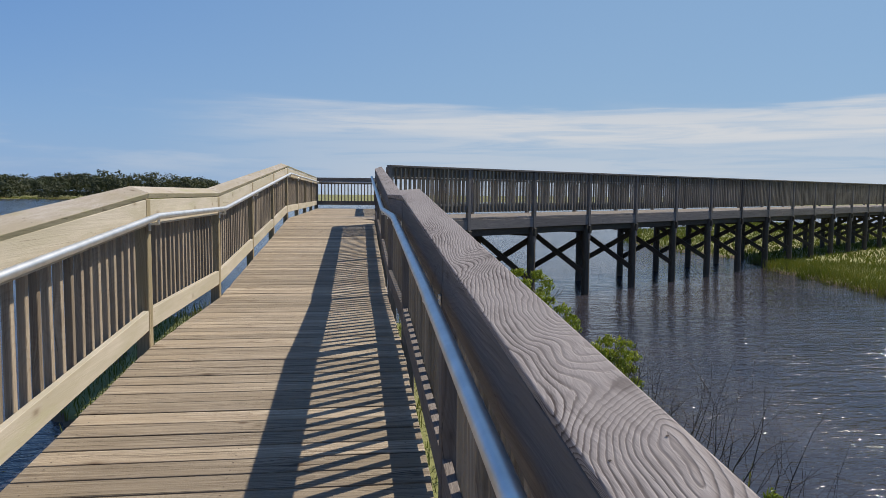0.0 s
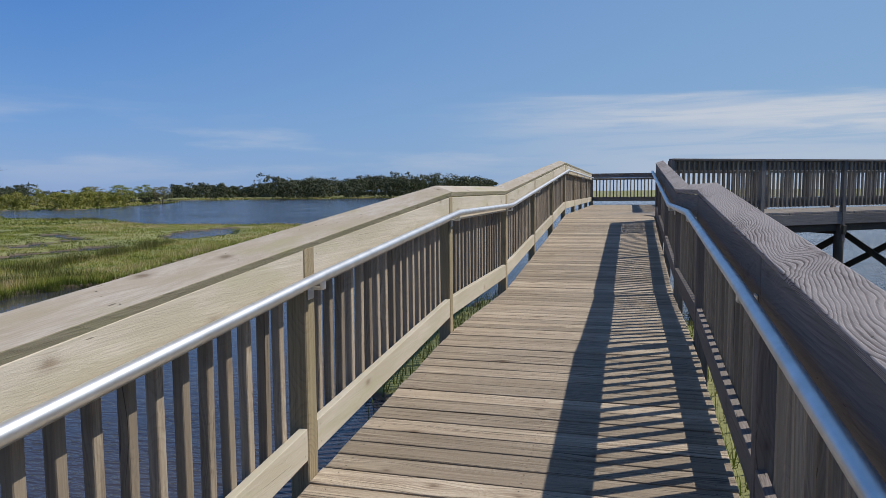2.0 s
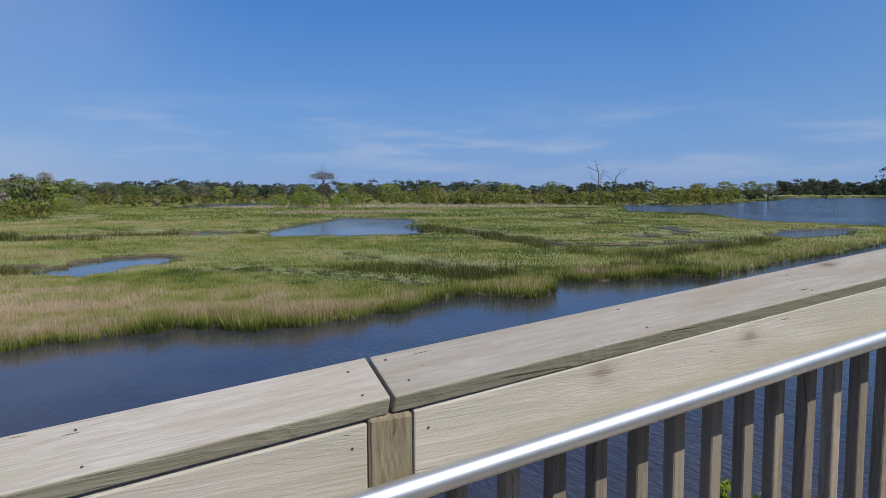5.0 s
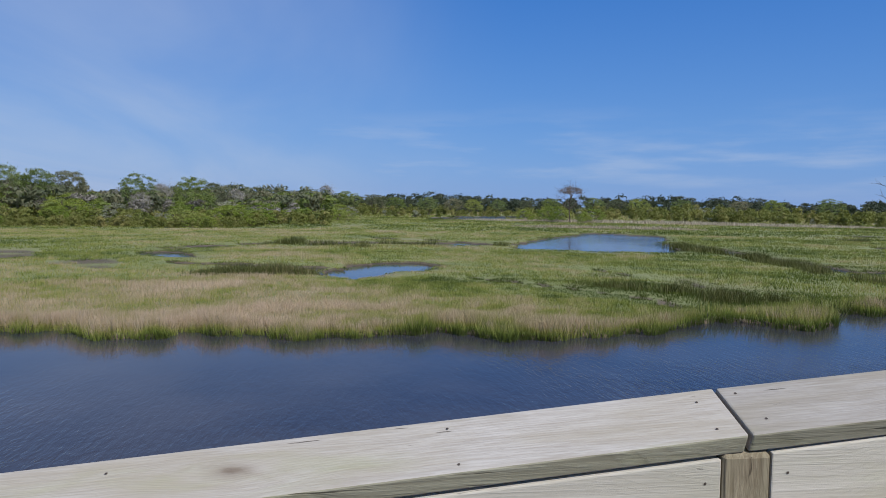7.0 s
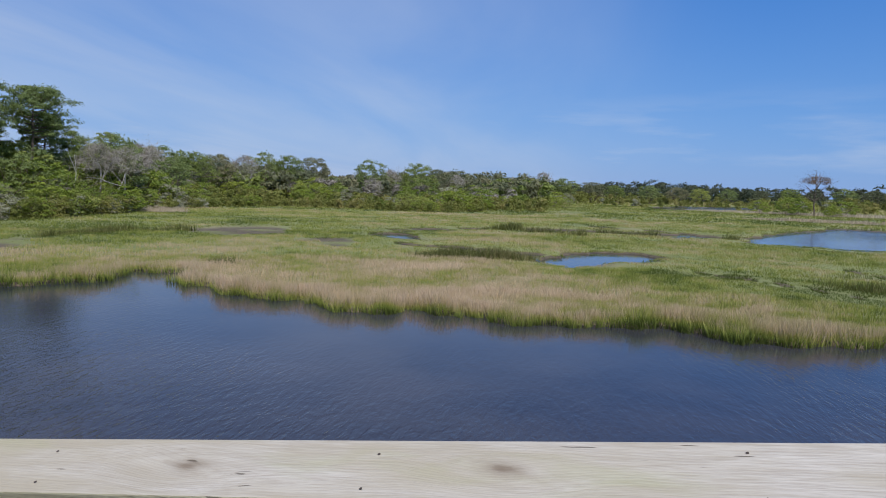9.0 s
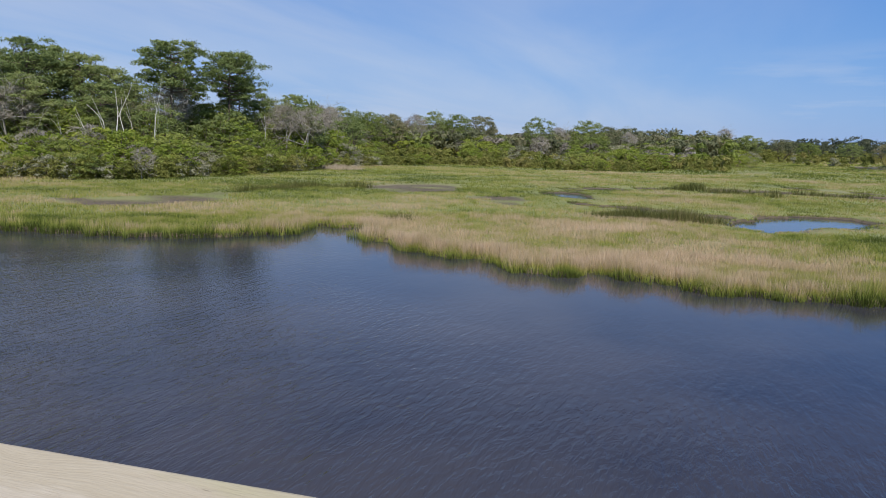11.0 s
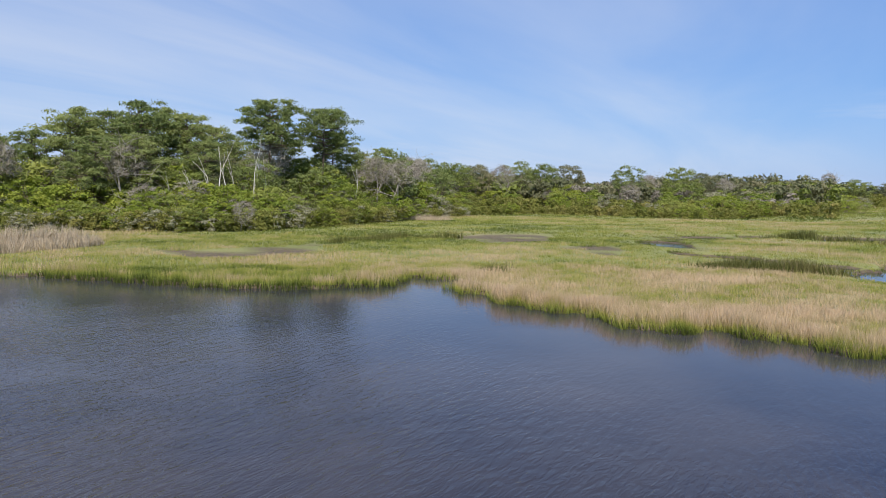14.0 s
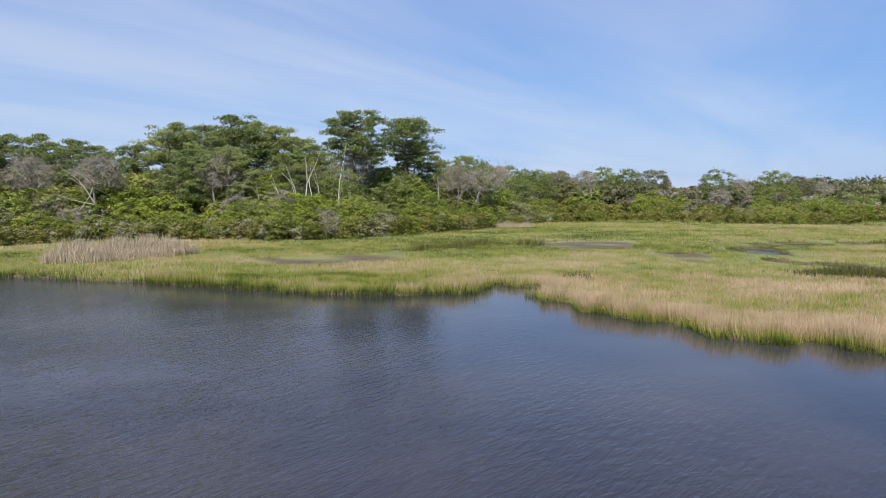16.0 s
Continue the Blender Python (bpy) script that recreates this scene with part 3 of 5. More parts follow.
def wobble(x, y):
    """A ragged shift of a few decimetres, so that no bank runs straight."""
    a = 0.16 * np.sin(2.9 * x + 1.3 * y) + 0.13 * np.sin(5.3 * y - 2.2 * x + 1) + 0.07 * np.sin(9.1 * x + 7.7 * y + 2) + 0.05 * np.sin(17 * y - 13 * x)
    b = 0.16 * np.sin(2.4 * y - 1.7 * x + 3) + 0.12 * np.sin(4.7 * x + 3.9 * y + 5) + 0.07 * np.sin(11.3 * y - 6.1 * x + 4) + 0.05 * np.sin(19 * x + 11 * y)
    return a, b


def land_sd(x, y):
    """Signed distance to open water (positive on land), and to bare mud (positive off it)."""
    a, b = wobble(x, y)
    x, y = x + a, y + b
    s = poly_sd(x, y, MARSH + PROMONTORY)
    s = np.maximum(s, poly_sd(x, y, EAST_MARSH))
    s = np.maximum(s, poly_sd(x, y, ISLET))
    th = np.arctan2(y, x)
    far = np.hypot(x, y) - 265 - 25 * np.sin(3 * th + 1) - 12 * np.sin(11 * th) - 5 * np.sin(37 * th)
    s = np.maximum(s, far)
    for p in PONDS:
        s = np.minimum(s, -poly_sd(x, y, p))
    for pts, w in DITCHES:
        for (ax, ay), (bx, by) in zip(pts, pts[1:]):
            s = np.minimum(s, seg_dist(x, y, ax, ay, bx, by) - w * 0.5)
    m = np.full(x.shape, 1e9)
    for p in FLATS:
        m = np.minimum(m, -poly_sd(x, y, p))
    return s, m


def bank_sd(x, y):
    """Signed distance to the outer banks alone, without pools and ditches."""
    a, b = wobble(x, y)
    return np.maximum(poly_sd(x + a, y + b, MARSH + PROMONTORY), poly_sd(x + a, y + b, EAST_MARSH))


def smooth(v, a, b):
    t = np.clip((v - a) / (b - a), 0, 1)
    return t * t * (3 - 2 * t)


def ground_height(x, y, s=None, m=None):
    if s is None:
        s, m = land_sd(x, y)
    r = np.hypot(x + 2, y)
    z = -0.7 + 0.815 * smooth(s, -0.40, 0.12)
    z = z + 0.03 * np.sin(1.3 * x + 0.4 * y) * np.sin(1.1 * y - 0.7 * x) * smooth(s, 0, 0.5)
    z = z - 0.05 * smooth(-m, -0.2, 0.3) * smooth(s, 0, 0.5)
    return z + 0.5 * smooth(r, 60, 300) * smooth(s, 3, 30)


def mesh_from(name, verts, faces, mat, smooth_shade=False):
    """A mesh object from numpy arrays: verts (n,3), faces (m,k) all of one size."""
    me = bpy.data.meshes.new(name)
    verts, faces = np.ascontiguousarray(verts, np.float32), np.ascontiguousarray(faces, np.int32)
    k = faces.shape[1]
    me.vertices.add(len(verts)); me.vertices.foreach_set("co", verts.ravel())
    me.loops.add(faces.size); me.loops.foreach_set("vertex_index", faces.ravel())
    me.polygons.add(len(faces))
    me.polygons.foreach_set("loop_start", np.arange(0, faces.size, k, dtype=np.int32))
    me.polygons.foreach_set("loop_total", np.full(len(faces), k, np.int32))
    me.polygons.foreach_set("use_smooth", np.full(len(faces), smooth_shade, bool))
    me.update(calc_edges=True)
    me.materials.append(mat)
    return me


def build_ground():
    nr, na = 190, 400
    r = 1.2 * (2600 / 1.2) ** (np.arange(nr) / (nr - 1))
    th = np.arange(na) / na * 2 * math.pi
    R, T = np.meshgrid(r, th, indexing="ij")
    x, y = R * np.cos(T) - 1.0, R * np.sin(T) - 2.0
    z = ground_height(x.ravel(), y.ravel())
    v = np.stack([x.ravel(), y.ravel(), z], -1)
    i, j = np.meshgrid(np.arange(nr - 1), np.arange(na), indexing="ij")
    a, b = i * na + j, i * na + (j + 1) % na
    f = np.stack([a.ravel(), (a + na).ravel(), (b + na).ravel(), b.ravel()], -1)
    v = np.concatenate([v, [[-1.0, -2.0, -0.7]]])
    ob = new("ground", mesh_from("ground", v, f, M_SOIL, True))
    tagged(ob, "low muddy salt marsh ground with ragged banks and tidal pools", "ground", kind="structure")
    bm = bmesh.new()
    bmesh.ops.create_grid(bm, x_segments=40, y_segments=40, size=2600)
    me = bpy.data.meshes.new("water"); bm.to_mesh(me); bm.free(); me.materials.append(M_WATER)
    tagged(new("water", me), "calm dark blue brackish water with small wind ripples", "water", kind="structure")


build_ground()

# ---- boardwalk ----
BEND1, BEND2, TOP = 2.3, 4.78, 11.72
Z_LAND, Z_TOP = 1.468, 2.036
DECK_LINE = [(-14.16, 0.06), (0.0, 1.312), (BEND1, Z_LAND + 0.004), (BEND2, Z_LAND - 0.006), (TOP, Z_TOP), (40.0, Z_TOP)]
RAIL_LINE = [(-14.16, 0.979), (0.0, 2.306), (2.38, 2.492), (4.78, 2.497), (11.72, 3.062), (40.0, 3.058)]      # underside of the cap
X0, X1 = 0.012, 1.755                      # inner faces of the two railings
BAL = 0.038
RAIL_H = 1.028                          # deck to the underside of the cap


def along(line, y):
    return float(np.interp(y, [q for q, _ in line], [v for _, v in line]))


def deck_z(y):
    return along(DECK_LINE, y)


def link(name, me, mat, parent=None, m=None, label=""):
    if mat is not None and not me.materials:
        me.materials.append(mat)
        me.materials.append(M_NAIL)
    ob = new(name, me)
    if parent is not None:
        ob.parent = parent
    if m is not None:
        ob.matrix_basis = m
    if label:
        ob["label"] = label
    return ob


def thing(name, label, category, group="", kind="", at=(0, 0, 0)):
    ob = new(name)
    ob.empty_display_size = 0.2
    ob.matrix_basis = Matrix.Translation(at)
    return tagged(ob, label, category, group, kind)


def box_mesh(name, sx, sy, sz, bevel=0.004, seg=1):
    """A box centred on x and y, standing on z = 0, edges eased."""
    bm = bmesh.new()
    bmesh.ops.create_cube(bm, size=1)
    bmesh.ops.scale(bm, vec=(sx, sy, sz), verts=bm.verts)
    bmesh.ops.translate(bm, vec=(0, 0, sz / 2), verts=bm.verts)
    if bevel:
        bmesh.ops.bevel(bm, geom=bm.edges[:], offset=bevel, segments=seg, affect="EDGES", profile=0.6)
    me = bpy.data.meshes.new(name)
    bm.to_mesh(me); bm.free()
    return me


def add_nails(bm, nails, r=0.0027):
    """Nail heads a little proud of a face: (x, y, z, axis of the face)."""
    for x, y, z, axis in nails:
        turn = Matrix.Rotation(radians(90), 4, "X") if axis == "y" else Matrix.Identity(4)
        res = bmesh.ops.create_circle(bm, cap_ends=True, segments=7, radius=r, matrix=Matrix.Translation((x, y, z)) @ turn)
        fs = {f for v in res["verts"] for f in v.link_faces}
        off = Vector((0, math.copysign(0.0012, y), 0)) if axis == "y" else Vector((0, 0, 0.0012))
        for v in res["verts"]:
            v.co += off
        for f in fs:
            f.material_index = 1


def board_mesh(name, length, rise, width, height, bevel=0.004, z0=0.0, nails=(), tip=None):
    """A board along x from 0 to length whose ends stay upright while it climbs by rise; tip: a turn about its length first."""
    bm = bmesh.new()
    bmesh.ops.create_cube(bm, size=1)
    bmesh.ops.scale(bm, vec=(length, width, height), verts=bm.verts)
    bmesh.ops.translate(bm, vec=(length / 2, 0, height / 2 + z0), verts=bm.verts)
    if bevel:
        bmesh.ops.bevel(bm, geom=bm.edges[:], offset=bevel, segments=2, affect="EDGES", profile=0.5)
    add_nails(bm, nails)
    if tip is not None:
        bm.transform(tip)
    for v in bm.verts:
        v.co.z += rise * v.co.x / length
    me = bpy.data.meshes.new(name)
    bm.to_mesh(me); bm.free()
    return me


def tube_mesh(name, pts, radius, sides=14):
    bm = bmesh.new()
    rings = []
    for i, p in enumerate(pts):
        a = Vector(pts[max(i - 1, 0)]); b = Vector(pts[min(i + 1, len(pts) - 1)])
        q = (b - a).to_track_quat("Z", "Y")
        rings.append([bm.verts.new(Vector(p) + q @ Vector((radius * math.cos(k / sides * 2 * math.pi), radius * math.sin(k / sides * 2 * math.pi), 0))) for k in range(sides)])
    for r0, r1 in zip(rings, rings[1:]):
        for k in range(sides):
            f = bm.faces.new((r0[k], r0[(k + 1) % sides], r1[(k + 1) % sides], r1[k])); f.smooth = True
    bm.faces.new(rings[0][::-1]); bm.faces.new(rings[-1])
    me = bpy.data.meshes.new(name)
    bm.to_mesh(me); bm.free()
    return me


ME_BAL = box_mesh("baluster", BAL, BAL, 0.895, 0.003)
ME_BAL.transform(Matrix.Translation((0, 0, 0.0)) @ Matrix.Rotation(radians(-90), 4, "Y"))      # long axis on x
ME_BAL.transform(Matrix.Translation((0.895, 0, 0)))
ME_BRACKET = bpy.data.meshes.new("bracket")


def bracket_mesh():
    bm = bmesh.new()
    for size, at in (((0.008, 0.05, 0.075), (0.004, 0, -0.065)), ((0.062, 0.014, 0.014), (0.033, 0, -0.055)), ((0.016, 0.03, 0.045), (0.062, 0, -0.036))):
        r = bmesh.ops.create_cube(bm, size=1)
        bmesh.ops.scale(bm, vec=size, verts=r["verts"]); bmesh.ops.translate(bm, vec=at, verts=r["verts"])
    bmesh.ops.bevel(bm, geom=bm.edges[:], offset=0.003, segments=1, affect="EDGES")
    bm.to_mesh(ME_BRACKET); bm.free()
    ME_BRACKET.materials.append(M_METAL)


bracket_mesh()
UP = Matrix.Rotation(radians(-90), 4, "Y")          # local x to world z


def railing(name, label, stops, side, mats, z_of, pipe=True, n_bal=17, post_down=0.6, joints=None, group="railings", cap_w=0.14, lean=0.0):
    """A railing along the polyline stops [(x, y), ...] of its inner face; side +1: the walk lies to the right of its run, -1: to the left.
    The face of the boards is flush with the posts; balusters stand behind the boards; a metal handrail runs in front."""
    m_cap, m_board, m_post, m_bal = mats
    rail = thing(name, label, "railing", group, at=(*stops[0], z_of(*stops[0])))
    inv = rail.matrix_basis.inverted()
    rng = random.Random(len(stops) * 7 + side)
    pipe_pts = []
    for i, (x, y) in enumerate(stops):
        j = min(i, len(stops) - 2)
        d = (Vector(stops[j + 1]) - Vector(stops[j])).normalized()
        out = Vector((-d.y, d.x)) * side                      # away from the walk
        z = z_of(x, y)
        ang = math.atan2(d.y, d.x)
        post = box_mesh("post", 0.089, 0.089, RAIL_H + post_down, 0.005)
        post.transform(Matrix.Rotation(radians(-90), 4, "Y")); post.transform(Matrix.Translation((RAIL_H + post_down, 0, 0)))
        for v in post.vertices:
            if v.co.x > 0.5:
                v.co.x += (0.0445 + side * v.co.y) * math.tan(radians(lean)) - 0.002
        c = Vector((x, y)) + out * 0.0445
        # the mesh runs from x = 0 to its length; stand it up
        m = Matrix.Translation((c.x, c.y, z - post_down)) @ Matrix.Rotation(ang, 4, "Z") @ UP
        link("post", post, m_post, rail, inv @ m)
        if pipe:
            pin = Vector((x, y)) - out * 0.062
            pipe_pts.append((pin.x, pin.y, z + RAIL_H - 0.120))
            bm_ = Matrix.Translation((x, y, z + RAIL_H - 0.120)) @ Matrix.Rotation(math.atan2(-out.y, -out.x), 4, "Z")
            link("bracket", ME_BRACKET, None, rail, inv @ bm_)
    for i, ((x, y), (u, v)) in enumerate(zip(stops, stops[1:])):
        d = Vector((u - x, v - y)); run = d.length; d.normalize()
        out = Vector((-d.y, d.x)) * side
        z, z2 = z_of(x, y), z_of(u, v)
        rise = (z2 - z) / run
        ang = math.atan2(d.y, d.x)
        rot = Matrix.Rotation(ang, 4, "Z")
        a, L = 0.0475, run - 0.095
        start = Vector((x, y)) + d * a
        zs = z + rise * a
        for nm, h, lo, depth, mat in (("top_board", 0.180, RAIL_H - 0.183, 0.0205, m_board), ("bottom_board", 0.138, 0.125, 0.0205, m_board)):
            p = start + out * depth
            link(nm, board_mesh(nm, L, rise * L, 0.037, h, 0.003, nails=[(q, -side * 0.0185, f * h, "y") for q in (0.03, L - 0.03) for f in (0.22, 0.78)]), mat, rail, inv @ (Matrix.Translation((p.x, p.y, zs + lo)) @ rot))
        gap = L / (n_bal + 1)
        for k in range(n_bal):
            s = gap * (k + 1)
            p = start + d * s + out * 0.060
            zz = zs + rise * s + 0.118
            m = Matrix.Translation((p.x, p.y, zz)) @ rot @ Matrix.Rotation(radians(rng.uniform(-0.5, 0.5)), 4, "X") @ UP
            link("baluster", ME_BAL, m_bal, rail, inv @ m)
    # cap boards, each over two bays where the slope allows
    cuts = joints if joints is not None else list(range(len(stops)))
    for a, b in zip(cuts, cuts[1:]):
        (x, y), (u, v) = stops[a], stops[b]
        d = Vector((u - x, v - y)); run = d.length; d.normalize()
        out = Vector((-d.y, d.x)) * side
        z, z2 = z_of(x, y), z_of(u, v)
        w = cap_w
        # the cap's inner edge lies just over the boards; its outer edge is raised, so that rain runs inwards
        p = Vector((x, y)) - out * (0.008 if lean else 0.03) + d * 0.004
        tip = Matrix.Translation((0, 0, 0.038)) @ Matrix.Rotation(radians(lean) * side, 4, "X") @ Matrix.Translation((0, side * w / 2, -0.038))
        spots = [0.035 + 0.6 * t_ for t_ in range(int(run / 0.6) + 1)] + [run - 0.045]
        me = board_mesh("cap_rail", run - 0.008, z2 - z, w, 0.038, 0.0035, nails=[(q + rng.uniform(-0.012, 0.012), (v_ + rng.uniform(-0.08, 0.08)) * w, 0.038, "z") for q in spots for v_ in (-0.3, 0.28) if q < run - 0.04], tip=tip)
        me.materials.append(m_cap); me.materials.append(M_NAIL); me.materials.append(M_CAP_EDGE if m_cap == M_CAP else m_cap)
        for poly in me.polygons:
            if abs(poly.normal.y) > 0.8 and poly.material_index == 0:
                poly.material_index = 2
        link("cap_rail", me, None, rail, inv @ (Matrix.Translation((p.x, p.y, z + RAIL_H)) @ Matrix.Rotation(math.atan2(d.y, d.x), 4, "Z")))
    if pipe:
        me = tube_mesh("handrail", [tuple(inv @ Vector(q)) for q in pipe_pts], 0.0235, 16)
        link("handrail", me, M_METAL, rail, None, "smooth round aluminium handrail")
    return rail


def z_walk(x, y):
    return deck_z(y)


LEFT_Y = [-14.16, -11.8, -9.44, -7.08, -4.70, -2.33, 0.0, 2.38, 4.78, 7.09, 9.41, 11.72, 14.18, 16.65, 19.11, 21.58]
PALE = (M_CAP, M_RAIL, M_POST, M_BAL)
DARK = (M_PIER, M_PIER, M_PIER, M_PIER)


def z_left(x, y):
    return along(RAIL_LINE, y) - RAIL_H


railing("railing", "weathered pale wooden ramp railing with square balusters and metal handrail", [(X0, y) for y in LEFT_Y], 1, PALE, z_left, joints=[0, 1, 3, 5, 7, 8, 10, 11, 13, 15], lean=20.0)
RIGHT_Y = [-14.16, -11.8, -9.44, -7.08, -4.72, -2.36, 0.0, 2.38, 4.78, 7.09, 9.41, 10.8]
railing("railing", "weathered grey wooden ramp railing, its wood darkened for its shaded side, with metal handrail", [(X1, y) for y in RIGHT_Y], -1, (M_CAP_RING, M_SHADED, M_SHADED, M_SHADED), z_left, joints=[0, 1, 3, 5, 7, 8, 10, 11], lean=20.0)
# overlook beyond the junction
railing("railing", "dark wooden railing closing the far end of the overlook", [(0.0, 21.67), (2.15, 21.67)], 1, DARK, z_walk)
railing("railing", "dark wooden railing along the side of the overlook", [(2.15, y) for y in (13.35, 15.4, 17.45, 19.5, 21.58)], -1, DARK, z_walk)

# ---- side pier ----
PD = Vector((0.821, 0.571)); PN = Vector((-0.571, 0.821))
PA = Vector((2.0, 10.85)); BAY, NBAY, PW = 2.14, 22, 2.0


def pier_pt(k, off=0.0):
    q = PA + PD * (BAY * k) + PN * off
    return (q.x, q.y)


def z_pier(x, y):
    s = (Vector((x, y)) - PA).dot(PD)
    return Z_TOP + 0.004 * max(s, 0)


for a, b in ((0, 7), (7, 14), (14, NBAY)):
    railing("railing", "dark weathered pier railing with close square balusters", [pier_pt(k) for k in range(a, b + 1)], -1, DARK, z_pier, group="pier railings", post_down=0.62)
    if b > 7:
        railing("railing", "dark weathered pier railing with close square balusters", [pier_pt(k, PW) for k in range(max(a, 1), b + 1)], 1, DARK, z_pier, group="pier railings", post_down=0.62)
    else:
        railing("railing", "dark weathered pier railing with close square balusters", [(2.19, 13.3)] + [pier_pt(k, PW) for k in range(2, b + 1)], 1, DARK, z_pier, group="pier railings", post_down=0.62)


def pile_mesh(name, h, r=0.10):
    bm = bmesh.new()
    rings = []
    rng = random.Random(4)
    for i in range(5):
        t = i / 4
        rings.append([bm.verts.new((t * h, r * (1.08 - 0.12 * t) * math.cos(k / 12 * 6.2832) * rng.uniform(0.96, 1.04), r * (1.08 - 0.12 * t) * math.sin(k / 12 * 6.2832) * rng.uniform(0.96, 1.04))) for k in range(12)])
    for p, q in zip(rings, rings[1:]):
        for k in range(12):
            bm.faces.new((p[k], p[(k + 1) % 12], q[(k + 1) % 12], q[k])).smooth = True
    bm.faces.new(rings[0][::-1]); bm.faces.new(rings[-1])
    me = bpy.data.meshes.new(name); bm.to_mesh(me); bm.free()
    return me


def rod(name, a, b, w, h, mat, parent, inv):
    """A squared timber from point a to point b."""
    a, b = Vector(a), Vector(b)
    L = (b - a).length
    me = box_mesh(name, L, w, h, 0.004); me.transform(Matrix.Translation((L / 2, 0, -h / 2)))
    q = (b - a).to_track_quat("X", "Z").to_matrix().to_4x4()
    return link(name, me, mat, parent, inv @ (Matrix.Translation(a) @ q))


def build_pier():
    pier = thing("pier", "long dark timber pier on braced round piles over the water", "pier", at=(PA.x, PA.y, 0))
    inv = pier.matrix_basis.inverted()
    pm = pile_mesh("piling", 3.0)
    for k in range(1, NBAY + 1):
        for off in (0.02, PW - 0.16):
            x, y = pier_pt(k, off)
            zt = z_pier(x, y) - 0.12
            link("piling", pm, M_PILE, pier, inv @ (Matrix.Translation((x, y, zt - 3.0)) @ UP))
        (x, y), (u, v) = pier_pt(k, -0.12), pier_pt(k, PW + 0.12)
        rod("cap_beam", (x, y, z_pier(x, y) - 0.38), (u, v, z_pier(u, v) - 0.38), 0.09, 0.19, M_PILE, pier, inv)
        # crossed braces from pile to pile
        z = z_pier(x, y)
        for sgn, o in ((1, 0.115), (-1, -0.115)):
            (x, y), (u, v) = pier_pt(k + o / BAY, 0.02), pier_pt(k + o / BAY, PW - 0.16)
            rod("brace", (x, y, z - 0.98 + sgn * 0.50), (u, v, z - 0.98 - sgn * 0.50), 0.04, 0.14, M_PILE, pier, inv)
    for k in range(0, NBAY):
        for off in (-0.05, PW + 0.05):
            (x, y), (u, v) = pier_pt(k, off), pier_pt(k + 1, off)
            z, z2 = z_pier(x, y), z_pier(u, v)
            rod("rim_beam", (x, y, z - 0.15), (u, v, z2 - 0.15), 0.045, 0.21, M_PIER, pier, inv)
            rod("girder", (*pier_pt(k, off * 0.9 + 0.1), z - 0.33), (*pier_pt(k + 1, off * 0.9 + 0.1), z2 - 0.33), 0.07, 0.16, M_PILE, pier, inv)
    return pier


build_pier()


def build_understructure():
    st = thing("boardwalk_frame", "dark timber posts and joists carrying the boardwalk", "frame", kind="structure", at=(0, 0, 0))
    pm = pile_mesh("piling", 3.2, 0.095)
    inv = Matrix.Identity(4)
    for y in LEFT_Y:
        z = deck_z(y)
        for x in (X0 + 0.16, X1 - 0.16):
            link("piling", pm, M_PILE, st, Matrix.Translation((x, y, z - 0.3 - 3.2)) @ UP)
        rod("cap_beam", (X0 - 0.02, y, z - 0.32), (X1 + 0.02, y, z - 0.32), 0.09, 0.19, M_PILE, st, inv)
    knots = [-14.16, BEND1, BEND2, TOP, 21.7]
    for a, b in zip(knots, knots[1:]):
        za = deck_z(a)
        zb = deck_z(b)
        for x in (X0 + 0.10, (X0 + X1) / 2, X1 - 0.10):
            rod("joist", (x, a, za - 0.135), (x, b, zb - 0.135), 0.045, 0.18, M_PILE, st, inv)


build_understructure()


def plank_mesh(length, width=0.1365, t=0.036):
    bm = bmesh.new()
    bmesh.ops.create_cube(bm, size=1)
    bmesh.ops.scale(bm, vec=(length, width, t), verts=bm.verts)
    bmesh.ops.translate(bm, vec=(0, 0, -t / 2), verts=bm.verts)
    top = [e for e in bm.edges if all(v.co.z > -0.001 for v in e.verts)]
    bmesh.ops.bevel(bm, geom=top, offset=0.005, segments=2, affect="EDGES", profile=0.5)
    add_nails(bm, [(x, y, 0.0, "z") for x in (-length / 2 + 0.09, 0.01, length / 2 - 0.085) for y in (-0.04, 0.036)], 0.0038)
    me = bpy.data.meshes.new("plank"); bm.to_mesh(me); bm.free()
    me.materials.append(M_DECK)
    me.materials.append(M_NAIL)
    return me


def build_deck():
    deck = thing("deck", "boardwalk deck of weathered grey-brown cross planks", "deck", kind="structure")
    rng = random.Random(11)
    meshes = [plank_mesh(X1 - X0 - 0.004 + e) for e in (-0.012, -0.004, 0.0, 0.006)]
    wide = plank_mesh(2.09)
    y, pitch = -14.1, 0.1455
    while y < 21.6:
        z = deck_z(y)
        slope = math.atan((deck_z(y + 0.05) - deck_z(y - 0.05)) / 0.1)
        over = y > 13.3
        me = wide if over else meshes[rng.randrange(4)]
        m = Matrix.Translation(((X0 + 2.15) / 2 - 0.01 if over else (X0 + X1) / 2, y, z + rng.uniform(-0.0015, 0.0015))) @ Matrix.Rotation(slope, 4, "X") @ Matrix.Rotation(radians(rng.uniform(-0.12, 0.12)), 4, "Z")
        if rng.random() < 0.5:
            m = m @ Matrix.Rotation(math.pi, 4, "Z")
        link("plank", me, None, deck, m)
        y += pitch
    return deck


build_deck()


